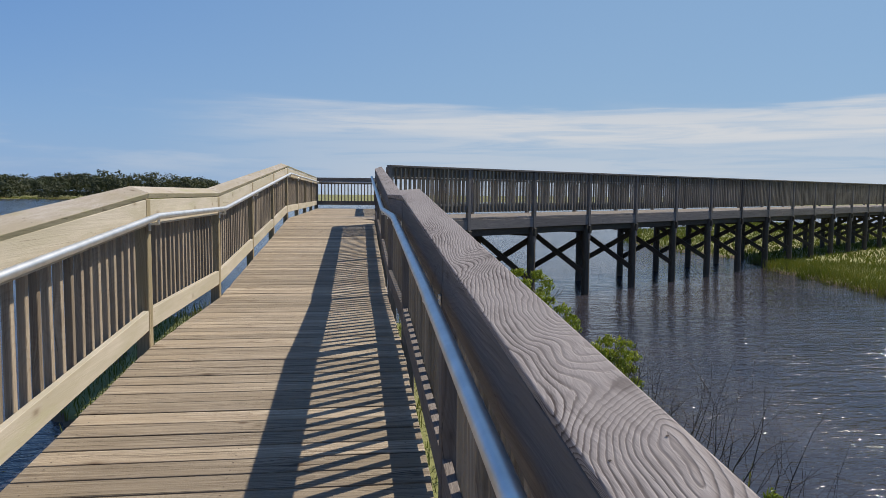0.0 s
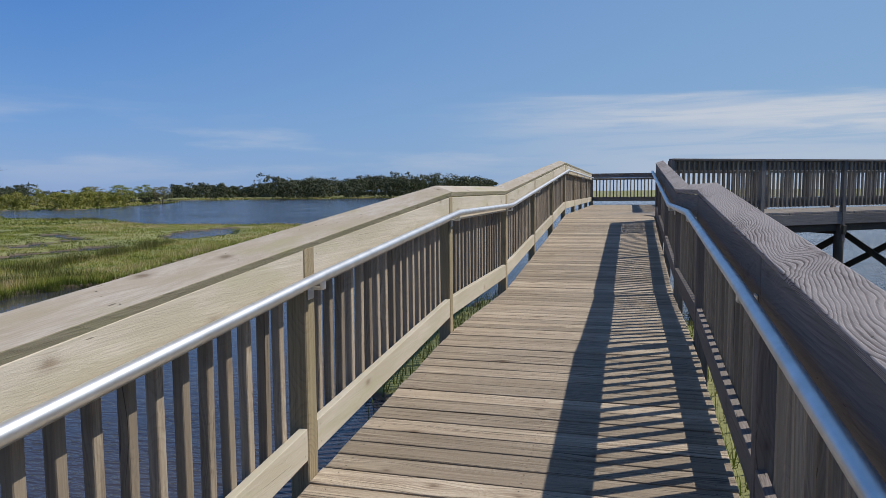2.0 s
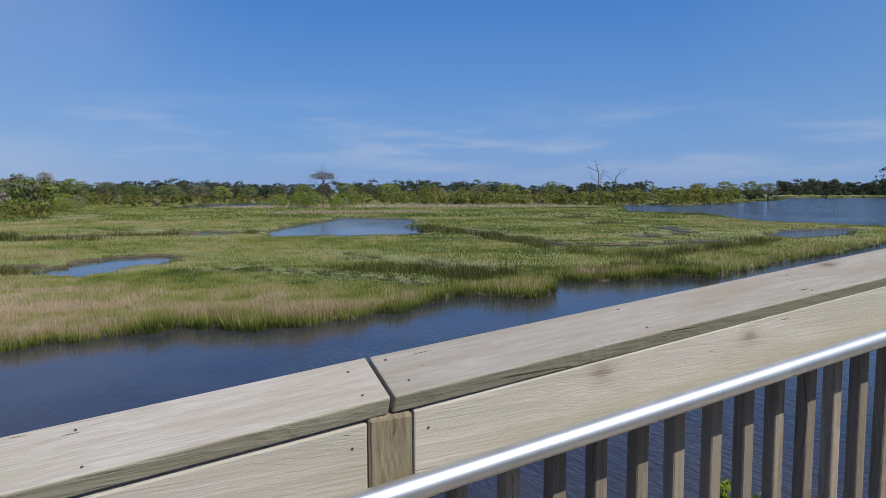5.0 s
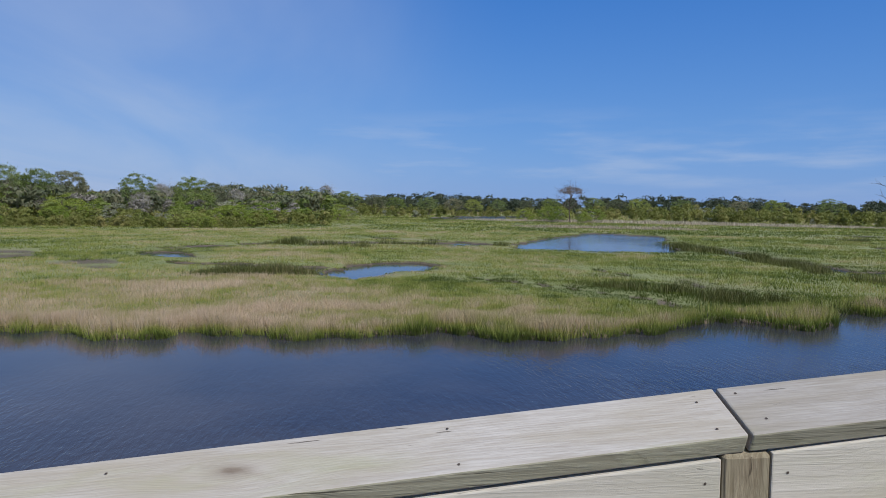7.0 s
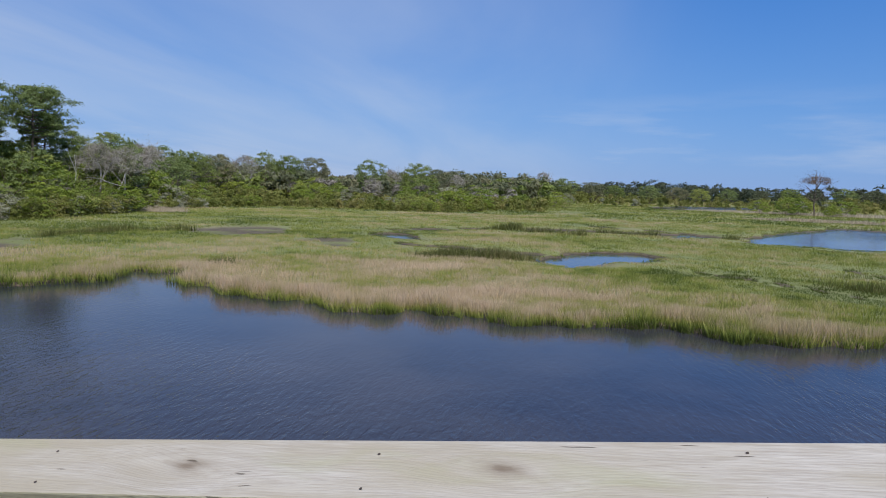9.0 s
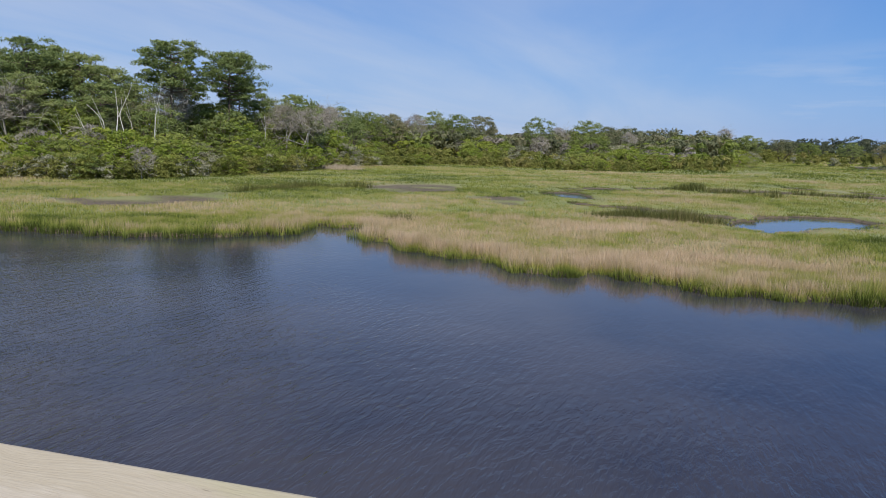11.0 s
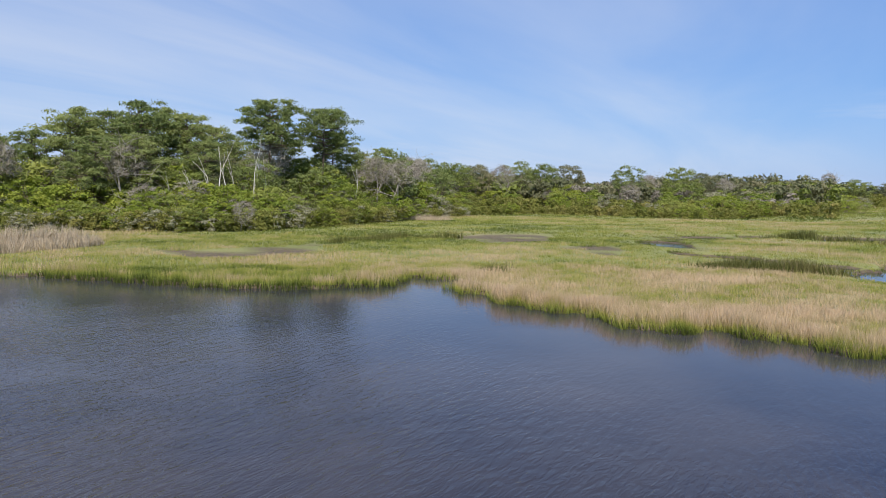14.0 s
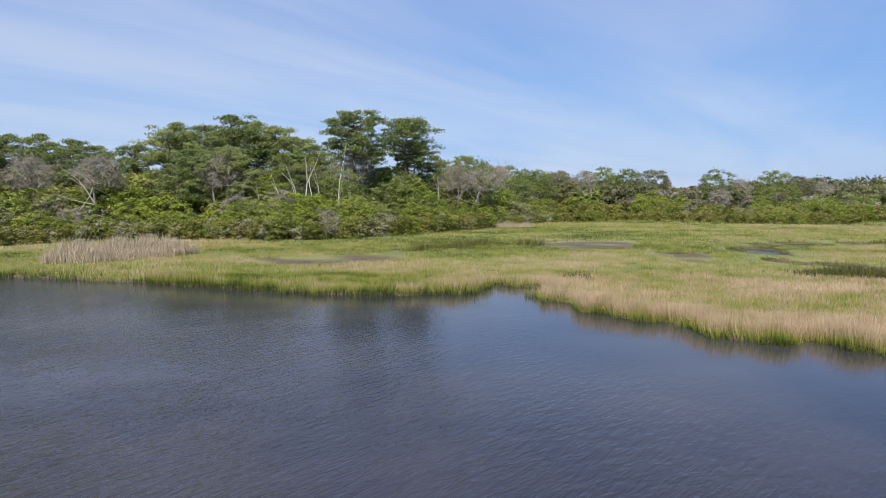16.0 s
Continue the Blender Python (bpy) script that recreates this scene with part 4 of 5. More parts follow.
def build_pier_deck():
    deck = thing("pier_deck", "pier deck of dark weathered planks", "deck", kind="structure")
    me = plank_mesh(PW + 0.14)
    me.materials.clear(); me.materials.append(M_PIER); me.materials.append(M_NAIL)
    n = int(BAY * NBAY / 0.1455)
    rng = random.Random(12)
    for k in range(1, n):
        s = 0.1455 * k
        q = PA + PD * s + PN * (PW / 2)
        m = Matrix.Translation((q.x, q.y, z_pier(q.x, q.y) - 0.003)) @ Matrix.Rotation(math.atan2(PN.y, PN.x), 4, "Z") @ Matrix.Rotation(-0.004, 4, "Y")
        if k < 290:
            link("plank", me, None, deck, m)


build_pier_deck()

# ---- plants ----
EYE = np.array([0.25, -3.6])


def blades(rng, x, y, z, h, w, bend=0.35, segs=1):
    """Grass blades as slim bent slivers: verts and triangles."""
    n = len(x)
    a = rng.uniform(0, 2 * math.pi, n)
    ux, uy = np.cos(a), np.sin(a)
    b = rng.uniform(0, 2 * math.pi, n)
    lean = h * bend * rng.uniform(0.1, 1.0, n)
    lx, ly = np.cos(b) * lean, np.sin(b) * lean
    base = np.stack([x, y, z], -1)
    side = np.stack([ux * w / 2, uy * w / 2, np.zeros(n)], -1)
    tip = base + np.stack([lx, ly, h], -1)
    if segs == 1:
        v = np.stack([base - side, base + side, tip], 1).reshape(-1, 3)
        return v, np.arange(3 * n).reshape(-1, 3)
    mid = base + np.stack([lx * 0.3, ly * 0.3, h * 0.55], -1)
    v = np.stack([base - side, base + side, mid - side * 0.75, mid + side * 0.75, tip], 1).reshape(-1, 3)
    k = np.arange(n)[:, None] * 5
    f = np.stack([k + [0, 1, 3], k + [0, 3, 2], k + [2, 3, 4]], 1).reshape(-1, 3)
    return v, f


def joined(parts):
    vs, fs, o = [], [], 0
    for v, f in parts:
        vs.append(v); fs.append(f + o); o += len(v)
    return np.concatenate(vs), np.concatenate(fs)


def patches(x, y, size, seed):
    """Smooth random heights from 0 to 1 over the plan, in patches of about the given size."""
    u, v = x / size + 91.7 * seed, y / size - 37.3 * seed
    i, j = np.floor(u), np.floor(v)

    def corner(a, b):
        q = np.sin(a * 127.1 + b * 311.7 + seed * 74.7) * 43758.5453
        return q - np.floor(q)
    f, g = u - i, v - j
    f, g = f * f * (3 - 2 * f), g * g * (3 - 2 * g)
    return (corner(i, j) * (1 - f) + corner(i + 1, j) * f) * (1 - g) + (corner(i, j + 1) * (1 - f) + corner(i + 1, j + 1) * f) * g


def sward(seed, d0, d1, yaw0, yaw1, density, h, w, segs):
    """Blades over the land between two distances and two headings from the boardwalk."""
    rng = np.random.default_rng(seed)
    area = radians(abs(yaw1 - yaw0)) / 2 * (d1 * d1 - d0 * d0)
    n = int(area * density)
    r = np.sqrt(rng.uniform(d0 * d0, d1 * d1, n))
    t = np.radians(rng.uniform(yaw0, yaw1, n))
    x, y = EYE[0] - r * np.sin(t), EYE[1] + r * np.cos(t)
    s, m = land_sd(x, y)
    keep = (s > -0.16) & ((m > 0.3 * rng.random(n) - 0.1) | (rng.random(n) < 0.22))
    x, y, s, r, m = x[keep], y[keep], s[keep], r[keep], m[keep]
    z = np.maximum(ground_height(x, y, s, m), 0.0) - 0.03
    grain = max(1.0, w / 0.014)
    lumps = 0.5 * patches(x, y, 2.3, 1) + 0.5 * patches(x, y, 0.8 * grain, 2) + 0.45 * patches(x, y, 0.34 * grain, 3)
    hh = h * np.clip(0.45 + 0.85 * lumps, 0.3, 2.0) * rng.uniform(0.72, 1.1, len(x))
    so = bank_sd(x, y)
    hh *= 0.72 + np.where(r < 32, 1.05, 0.3) * np.exp(-np.maximum(so, 0) / 0.55)
    hh *= np.where(s < so - 0.1, 0.45 + 0.55 * smooth(s, 0.0, 2.2), 1.0) * np.where(m < 0, 0.4, 1.0)
    ww = w * rng.uniform(0.6, 1.4, len(x))
    return blades(rng, x, y, z, hh, ww, 0.6, segs)


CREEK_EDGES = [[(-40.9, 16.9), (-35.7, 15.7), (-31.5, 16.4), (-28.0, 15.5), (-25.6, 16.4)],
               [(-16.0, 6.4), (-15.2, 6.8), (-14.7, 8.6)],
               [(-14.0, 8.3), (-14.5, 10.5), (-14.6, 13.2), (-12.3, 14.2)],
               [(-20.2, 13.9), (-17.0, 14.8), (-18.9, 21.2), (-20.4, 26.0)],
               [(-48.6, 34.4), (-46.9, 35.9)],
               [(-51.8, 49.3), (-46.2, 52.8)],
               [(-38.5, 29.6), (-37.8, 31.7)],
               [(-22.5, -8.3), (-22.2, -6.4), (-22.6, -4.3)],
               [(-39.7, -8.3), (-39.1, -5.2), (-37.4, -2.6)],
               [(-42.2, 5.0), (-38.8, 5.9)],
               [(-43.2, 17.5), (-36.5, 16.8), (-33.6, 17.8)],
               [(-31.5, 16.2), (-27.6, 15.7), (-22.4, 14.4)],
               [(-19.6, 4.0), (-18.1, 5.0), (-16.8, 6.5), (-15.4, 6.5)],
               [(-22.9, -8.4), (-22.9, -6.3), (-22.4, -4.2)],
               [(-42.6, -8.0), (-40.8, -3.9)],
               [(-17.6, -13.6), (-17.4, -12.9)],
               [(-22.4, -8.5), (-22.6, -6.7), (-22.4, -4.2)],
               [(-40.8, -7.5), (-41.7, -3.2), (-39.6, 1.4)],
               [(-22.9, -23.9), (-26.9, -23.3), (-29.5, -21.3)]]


def build_grass():
    near = joined([sward(1, 9, 15.5, 20, 180, 1750, 0.205, 0.0105, 1), sward(2, 15.5, 22, 20, 185, 800, 0.195, 0.0145, 1)])
    mid = joined([sward(3, 22, 36, 20, 185, 250, 0.185, 0.02, 1), sward(4, 36, 64, 22, 180, 75, 0.185, 0.04, 1)])
    far = joined([sward(5, 64, 130, 25, 165, 12.0, 0.22, 0.12, 1), sward(6, 130, 300, 8, 120, 1.1, 0.35, 0.6, 1)])
    east = joined([sward(7, 15, 31, -62, -22, 420, 0.22, 0.016, 1), sward(8, 31, 75, -62, -22, 45, 0.24, 0.06, 1)])
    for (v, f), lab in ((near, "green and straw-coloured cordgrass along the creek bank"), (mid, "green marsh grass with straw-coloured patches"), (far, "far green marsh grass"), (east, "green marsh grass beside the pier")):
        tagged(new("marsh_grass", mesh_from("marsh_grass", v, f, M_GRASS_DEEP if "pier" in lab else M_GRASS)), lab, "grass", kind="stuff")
    rng = np.random.default_rng(21)
    n = 15000
    x, y = rng.uniform(-2.6, 5.0, n), rng.uniform(-1.6, 13.2, n)
    s, m = land_sd(x, y)
    k = s > 0.03
    v, f = blades(rng, x[k], y[k], ground_height(x[k], y[k], s[k], m[k]) - 0.02, rng.uniform(0.10, 0.30, k.sum()), rng.uniform(0.008, 0.016, k.sum()), 0.6, 2)
    tagged(new("marsh_grass", mesh_from("marsh_grass", v, f, M_GRASS_DEEP)), "dark grass on the islet under the ramp", "grass", kind="stuff")
    # taller grass along the marsh's small creeks, coloured dark for their shaded banks
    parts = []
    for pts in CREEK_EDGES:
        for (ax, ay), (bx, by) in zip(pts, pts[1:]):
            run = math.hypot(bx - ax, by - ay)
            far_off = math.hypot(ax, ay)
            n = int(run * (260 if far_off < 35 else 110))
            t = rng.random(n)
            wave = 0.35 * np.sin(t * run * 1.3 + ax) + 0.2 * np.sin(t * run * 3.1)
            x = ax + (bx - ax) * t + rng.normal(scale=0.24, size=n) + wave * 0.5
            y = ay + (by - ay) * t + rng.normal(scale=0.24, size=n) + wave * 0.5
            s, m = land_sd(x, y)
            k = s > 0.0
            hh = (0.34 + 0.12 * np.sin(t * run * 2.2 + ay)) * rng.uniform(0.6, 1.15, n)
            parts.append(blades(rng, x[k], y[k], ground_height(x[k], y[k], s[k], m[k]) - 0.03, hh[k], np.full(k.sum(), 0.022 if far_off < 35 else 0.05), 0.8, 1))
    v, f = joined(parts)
    tagged(new("creek_grass", mesh_from("creek_grass", v, f, M_TALL_GRASS)), "tall green and brown grass along small creeks, darkened for their shaded banks", "grass", kind="stuff")
    # dry reeds
    for cx, cy, lx, ly, ang, hgt, num in ((-13.2, -30.3, 3.2, 1.1, 2, 0.95, 15000), (-45.0, -33.4, 2.4, 0.5, 123, 0.62, 2400), (-97.8, 42.3, 32, 5, 62, 0.6, 9000), (-73.9, 25.0, 11, 2.5, 70, 0.45, 3500)):
        a, r = rng.uniform(0, 2 * math.pi, num), np.sqrt(rng.random(num))
        px, py = r * np.cos(a) * lx, r * np.sin(a) * ly
        ca, sa = math.cos(radians(ang)), math.sin(radians(ang))
        x, y = cx + px * ca - py * sa, cy + px * sa + py * ca
        z = ground_height(x, y)
        wd = 0.016 if lx < 5 else 0.11
        v, f = blades(rng, x, y, np.maximum(z, 0.05) - 0.03, hgt * rng.uniform(0.3, 1.05, num) * (0.5 + 0.75 * patches(x, y, 0.7, 5)) * (1 - 0.5 * r ** 4), np.full(num, wd), 0.4, 2)
        tagged(new("reed_bed", mesh_from("reed_bed", v, f, M_REED)), "dense stand of dry pinkish-tan reeds in the marsh", "reeds", kind="stuff")


build_grass()


def leaf_cloud(rng, centres, radii, per, size, slim=0.6, up=0.25, shell=0.55):
    """Leaves strewn through ellipsoid clumps, thickest at their skin and facing outwards: verts and triangles."""
    c = np.repeat(np.asarray(centres, float), per, 0)
    rad = np.repeat(np.asarray(radii, float), per, 0)
    n = len(c)
    d = rng.normal(size=(n, 3)); d /= np.linalg.norm(d, axis=1, keepdims=True)
    d[:, 2] = np.where(d[:, 2] < -0.35, -d[:, 2] * 0.6, d[:, 2])
    q = shell + (1 - shell) * rng.random((n, 1)) ** 0.6
    bump = 1 + 0.22 * np.sin(d[:, :1] * 7 + c[:, :1] * 3) * np.sin(d[:, 1:2] * 6 + c[:, 1:2] * 2)
    p = c + d * rad * q * bump
    nrm = d + rng.normal(scale=0.5, size=(n, 3)); nrm[:, 2] += up * 0.4
    nrm /= np.linalg.norm(nrm, axis=1, keepdims=True)
    t = np.cross(nrm, rng.normal(size=(n, 3))); t /= np.linalg.norm(t, axis=1, keepdims=True)
    b = np.cross(nrm, t)
    s = size * rng.uniform(0.6, 1.4, (n, 1))
    v = np.stack([p - t * s * 0.5 - b * s * slim * 0.5, p + b * s * slim * 0.55, p + t * s * 0.75 - b * s * slim * 0.1], 1).reshape(-1, 3)
    return v, np.arange(3 * n).reshape(-1, 3)


def limb_mesh(segments, sides=5):
    """Tapered round limbs [(p0, r0, p1, r1), ...] in one mesh."""
    vs, fs = [], []
    for p0, r0, p1, r1 in segments:
        p0, p1 = np.asarray(p0, float), np.asarray(p1, float)
        ax = p1 - p0
        ax /= np.linalg.norm(ax) + 1e-9
        t = np.cross(ax, (0.3, 0.9, 0.31)); t /= np.linalg.norm(t) + 1e-9
        b = np.cross(ax, t)
        o = len(vs)
        for p, r in ((p0, r0), (p1, r1)):
            for k in range(sides):
                a = k / sides * 2 * math.pi
                vs.append(p + r * (math.cos(a) * t + math.sin(a) * b))
        for k in range(sides):
            q = (k + 1) % sides
            fs += [(o + k, o + q, o + sides + q), (o + k, o + sides + q, o + sides + k)]
    return np.array(vs), np.array(fs)


def branching(rng, base, direction, length, radius, depth, spread=0.6, segs=None, droop=0.0, kids=3):
    """Limbs that fork again and again; returns segments and the ends of the last ones."""
    segs = [] if segs is None else segs
    d = np.asarray(direction, float); d /= np.linalg.norm(d)
    p = np.asarray(base, float)
    ends = []
    n = 3
    for i in range(n):
        d2 = d + rng.normal(scale=0.13, size=3); d2[2] -= droop * 0.1; d2 /= np.linalg.norm(d2)
        q = p + d2 * length / n
        r0, r1 = radius * (1 - 0.55 * i / n), radius * (1 - 0.55 * (i + 1) / n)
        segs.append((p, r0, q, r1))
        if depth > 0 and i > 0:
            for _ in range(kids - 1 if i == 1 else kids):
                e = d2 + rng.normal(scale=spread, size=3); e[2] += 0.1
                ends += branching(rng, q, e, length * rng.uniform(0.45, 0.7), r1 * 0.62, depth - 1, spread, segs, droop, kids)[1]
        p, d = q, d2
    if depth == 0:
        ends.append(p)
    return segs, ends


def make_pine(seed, h, flat=False):
    """A wind-shaped pine: bare lower trunk, rising limbs, each with level pads of needles apart from one another. Its foot is at the origin."""
    rng = np.random.default_rng(seed)
    segs, pts = [], [np.array([0.0, 0, -0.2])]
    lean = rng.normal(scale=0.05, size=2)
    n = 8
    for i in range(n):
        q = pts[-1] + np.array([lean[0] * h / n + rng.normal(scale=0.08), lean[1] * h / n + rng.normal(scale=0.08), h * 0.97 / n])
        segs.append((pts[-1], 0.016 * h * (1 - 0.85 * i / n) + 0.02, q, 0.016 * h * (1 - 0.85 * (i + 1) / n) + 0.02)); pts.append(q)
    cs, rs = [], []
    limbs = 30 if flat else 40
    low = 0.62 if flat else 0.30
    for k in range(limbs):
        f = low + (0.97 - low) * ((k + rng.random()) / limbs) ** 0.9
        u = (f - low) / (1 - low)
        reach = h * (0.25 * (0.75 + 0.25 * u) * math.sqrt(max(0.05, 1 - u ** 6)) if flat else 0.25 * math.sin(math.pi * (0.22 + 0.72 * u)) ** 0.8 + 0.02) * rng.uniform(0.75, 1.05)
        i = min(int(f * n), n - 1)
        o = pts[i] + (pts[i + 1] - pts[i]) * (f * n - i)
        a = k * 2.4 + rng.normal(scale=0.35)
        rise = rng.uniform(0.12, 0.45) if flat else rng.uniform(0.0, 0.55)
        d = np.array([math.cos(a), math.sin(a), rise])
        m = o + d * reach * 0.5 + np.array([0, 0, -0.02 * h])
        e = o + d * reach
        segs += [(o, 0.006 * h, m, 0.004 * h), (m, 0.004 * h, e, 0.0018 * h)]
        for t in ((0.5, 0.72, 0.92, 1.05) if reach > 0.16 * h else (0.6, 1.0)):
            side = rng.normal(scale=0.16 * reach + 0.012 * h, size=3) * (1, 1, 0.35)
            cs.append(o + d * reach * t + side)
            w = 0.068 * h * rng.uniform(0.65, 1.35)
            rs.append(np.array([w, w, w * rng.uniform(0.42, 0.7)]))
    for k in range(5):
        cs.append(pts[-1] + rng.normal(scale=0.03 * h, size=3) * (1, 1, 0.5)); rs.append(np.array([1, 1, 0.6]) * 0.055 * h)
    lv, lf = leaf_cloud(rng, cs, rs, 86, 0.16, 0.45, 0.6, 0.35)
    tv, tf = limb_mesh(segs, 5)
    return mesh_from("trunk", tv, tf, M_BARK, True), mesh_from("crown", lv, lf, M_PINE)


def make_broad(seed, h, mat, per=84, leaf=0.18):
    """A low round-headed tree on several stems, its dome made of many separate bosses of leaves."""
    rng = np.random.default_rng(seed)
    segs, ends = [], []
    for k in range(4):
        a = k * 1.6 + rng.random()
        s, e = branching(rng, (0.1 * math.cos(a), 0.1 * math.sin(a), -0.2), (0.45 * math.cos(a), 0.45 * math.sin(a), 1.0), h * 0.55, 0.018 * h, 1, 0.5)
        segs += s; ends += e
    cs, rs = [], []
    count = 58
    for k in range(count):
        u = 1 - 1.7 * (k + 0.5) / count
        a = k * 2.4 + rng.normal(scale=0.25)
        q = rng.uniform(0.72, 1.05)
        ring = math.sqrt(max(0.0, 1 - u * u)) * q * 0.36 * h * (1 + 0.25 * math.sin(3 * a + seed))
        cs.append(np.array([ring * math.cos(a), ring * math.sin(a), 0.56 * h + 0.38 * h * u * q]))
        w = 0.095 * h * rng.uniform(0.7, 1.3)
        rs.append(np.array([w * 1.1, w * 1.1, w * 0.75]))
    lv, lf = leaf_cloud(rng, cs, rs, per, leaf, 0.6, 0.5, 0.35)
    tv, tf = limb_mesh(segs, 4)
    return mesh_from("trunk", tv, tf, M_BARK, True), mesh_from("crown", lv, lf, mat)


def twig_haze(rng, h, mid, rx, rz, clumps, per, length, mat):
    """The fine outer twigs of a bare crown: slivers in loose tufts."""
    cs, rs = [], []
    for k in range(clumps):
        u = 1 - 1.5 * (k + 0.5) / clumps
        a = k * 2.4 + rng.normal(scale=0.3)
        ring = math.sqrt(max(0.0, 1 - u * u)) * rng.uniform(0.5, 1.0) * rx * h
        cs.append(np.array([ring * math.cos(a), ring * math.sin(a), (mid + rz * u) * h]))
        rs.append(np.array([1.1, 1.1, 0.8]) * 0.105 * h * rng.uniform(0.7, 1.3))
    v, f = leaf_cloud(rng, cs, rs, per, length, 0.07, 0.3, 0.15)
    return mesh_from("twig", v, f, mat)


def make_shrub(seed, h, mat, leaf=0.066, per=100):
    rng = np.random.default_rng(seed)
    segs, ends = [], []
    for k in range(4):
        a = k * 1.57 + rng.random()
        s, e = branching(rng, (0.006 * math.cos(a), 0.006 * math.sin(a), -0.1), (0.8 * math.cos(a), 0.8 * math.sin(a), 1.0), h * 0.7, 0.012 * h + 0.008, 1, 0.55, kids=2)
        segs += s; ends += e
    cs, rs = [], []
    for k in range(26):
        u = 1 - 1.55 * (k + 0.5) / 26
        a = k * 2.4 + rng.normal(scale=0.3)
        q = rng.uniform(0.75, 1.1)
        ring = math.sqrt(max(0.0, 1 - u * u)) * q * 0.5 * h
        cs.append(np.array([ring * math.cos(a), ring * math.sin(a), 0.36 * h + 0.46 * h * u * q]))
        rs.append(np.array([1.1, 1.1, 0.7]) * 0.135 * h * rng.uniform(0.7, 1.3))
    lv, lf = leaf_cloud(rng, cs, rs, per, leaf, 0.6, 0.5, 0.4)
    tv, tf = limb_mesh(segs, 3)
    return mesh_from("stem", tv, tf, M_BARK, True), mesh_from("foliage", lv, lf, mat)


def make_bare(seed, h, depth=3, mat=None, kids=3, thick=1.0):
    """A leafless grey tree."""
    rng = np.random.default_rng(seed)
    segs, _ = branching(rng, (0, 0, -0.2), (rng.normal() * 0.12, rng.normal() * 0.12, 1), h * 0.66, 0.021 * h * thick, depth, 0.95, kids=kids)
    v, f = limb_mesh(segs, 4)
    return mesh_from("trunk", v, f, mat or M_DEADWOOD, True)


def make_fan(seed, h, mat, limbs=7, depth=1):
    """A dead pine: a bare trunk whose upper limbs fan outwards and up."""
    rng = np.random.default_rng(seed)
    segs, pts = [], [np.array([0.0, 0, -0.2])]
    for i in range(6):
        q = pts[-1] + np.array([rng.normal(scale=0.05), rng.normal(scale=0.05), h * 0.8 / 6])
        segs.append((pts[-1], 0.017 * h * (1 - 0.11 * i), q, 0.017 * h * (1 - 0.11 * (i + 1)))); pts.append(q)
    for k in range(limbs):
        o = pts[3 + k % 4] if k < limbs - 1 else pts[-1]
        a = k * 2.4
        branching(rng, o, (math.cos(a), math.sin(a), 0.45 + 0.08 * k), h * rng.uniform(0.26, 0.36), 0.0075 * h, depth, 0.45, segs, kids=2)
    v, f = limb_mesh(segs, 5)
    return mesh_from("trunk", v, f, mat, True)


def make_twigs(seed, h):
    """A leafless bush: thin upright stems that fork once."""
    rng = np.random.default_rng(seed)
    segs = []
    for k in range(8):
        a = k * 2.4
        branching(rng, (0.08 * math.cos(a), 0.08 * math.sin(a), -0.1), (0.45 * math.cos(a), 0.45 * math.sin(a), 1.0), h * rng.uniform(0.55, 0.95), 0.0085, 1, 0.38, segs, kids=2)
    v, f = limb_mesh(segs, 4)
    return mesh_from("trunk", v, f, M_DRYWOOD, True)


def plant(name, meshes, label, category, group, x, y, height, base_h, rng, wide=1.0):
    z = float(ground_height(np.array([x]), np.array([y]))[0])
    ob = thing(name, label, category, group, at=(x, y, max(z, 0.0)))
    s = height / base_h
    turn = Matrix.Rotation(rng.uniform(0, 6.28), 4, "Z")
    for part_name, me in meshes:
        link(part_name, me, None, ob, turn @ Matrix.Diagonal((s * wide, s * wide, s, 1)))
    return ob


WOOD_EYE = (0.24, -4.12)           # headings and distances of the near wood are taken from this spot on the boardwalk
# heading to the left of the boardwalk's axis, distance, height
PINES = [(161.5, 56, 6.4), (160.2, 54, 6.7), (158.6, 55, 6.9), (156.8, 53, 6.4), (155.2, 52, 6.0), (151.7, 54, 6.3), (150.0, 53, 7.8), (148.7, 57, 7.6), (147.4, 54, 7.9), (145.9, 57, 7.8), (143.9, 52, 8.4),
         (142.4, 55, 8.3), (141.0, 53, 7.8), (139.6, 56, 7.2), (138.4, 58, 6.8), (144.8, 47, 5.8), (148.4, 47, 5.6), (140.2, 48, 5.6), (134.6, 56, 6.9), (130.6, 56, 6.9), (128.8, 58, 6.0), (125.9, 76, 7.0), (123.4, 84, 6.2)]
FLAT_PINES = [(136.2, 51, 8.6), (131.3, 53, 8.6)]
BROAD = [(-45.6, -36.8, 5.6), (-36.5, -46.6, 5.4), (-60.0, -49.3, 5.9), (-71.9, -49.6, 6.4), (-75.9, -48.7, 6.2), (-80.8, -48.1, 6.4), (-90.6, -46.6, 6.8), (-91.9, -43.5, 6.7), (-98.0, -42.0, 6.9), (-100.7, -33.9, 6.4),
         (-97.7, -25.7, 6.1), (-103.2, -23.8, 5.6), (-42.5, -49.5, 6.2), (-27.4, -57.1, 5.6), (-22.2, -50.5, 4.6), (-31.0, -45.5, 4.6), (-39.2, -40.6, 5.0), (-14.0, -53.0, 4.6)]
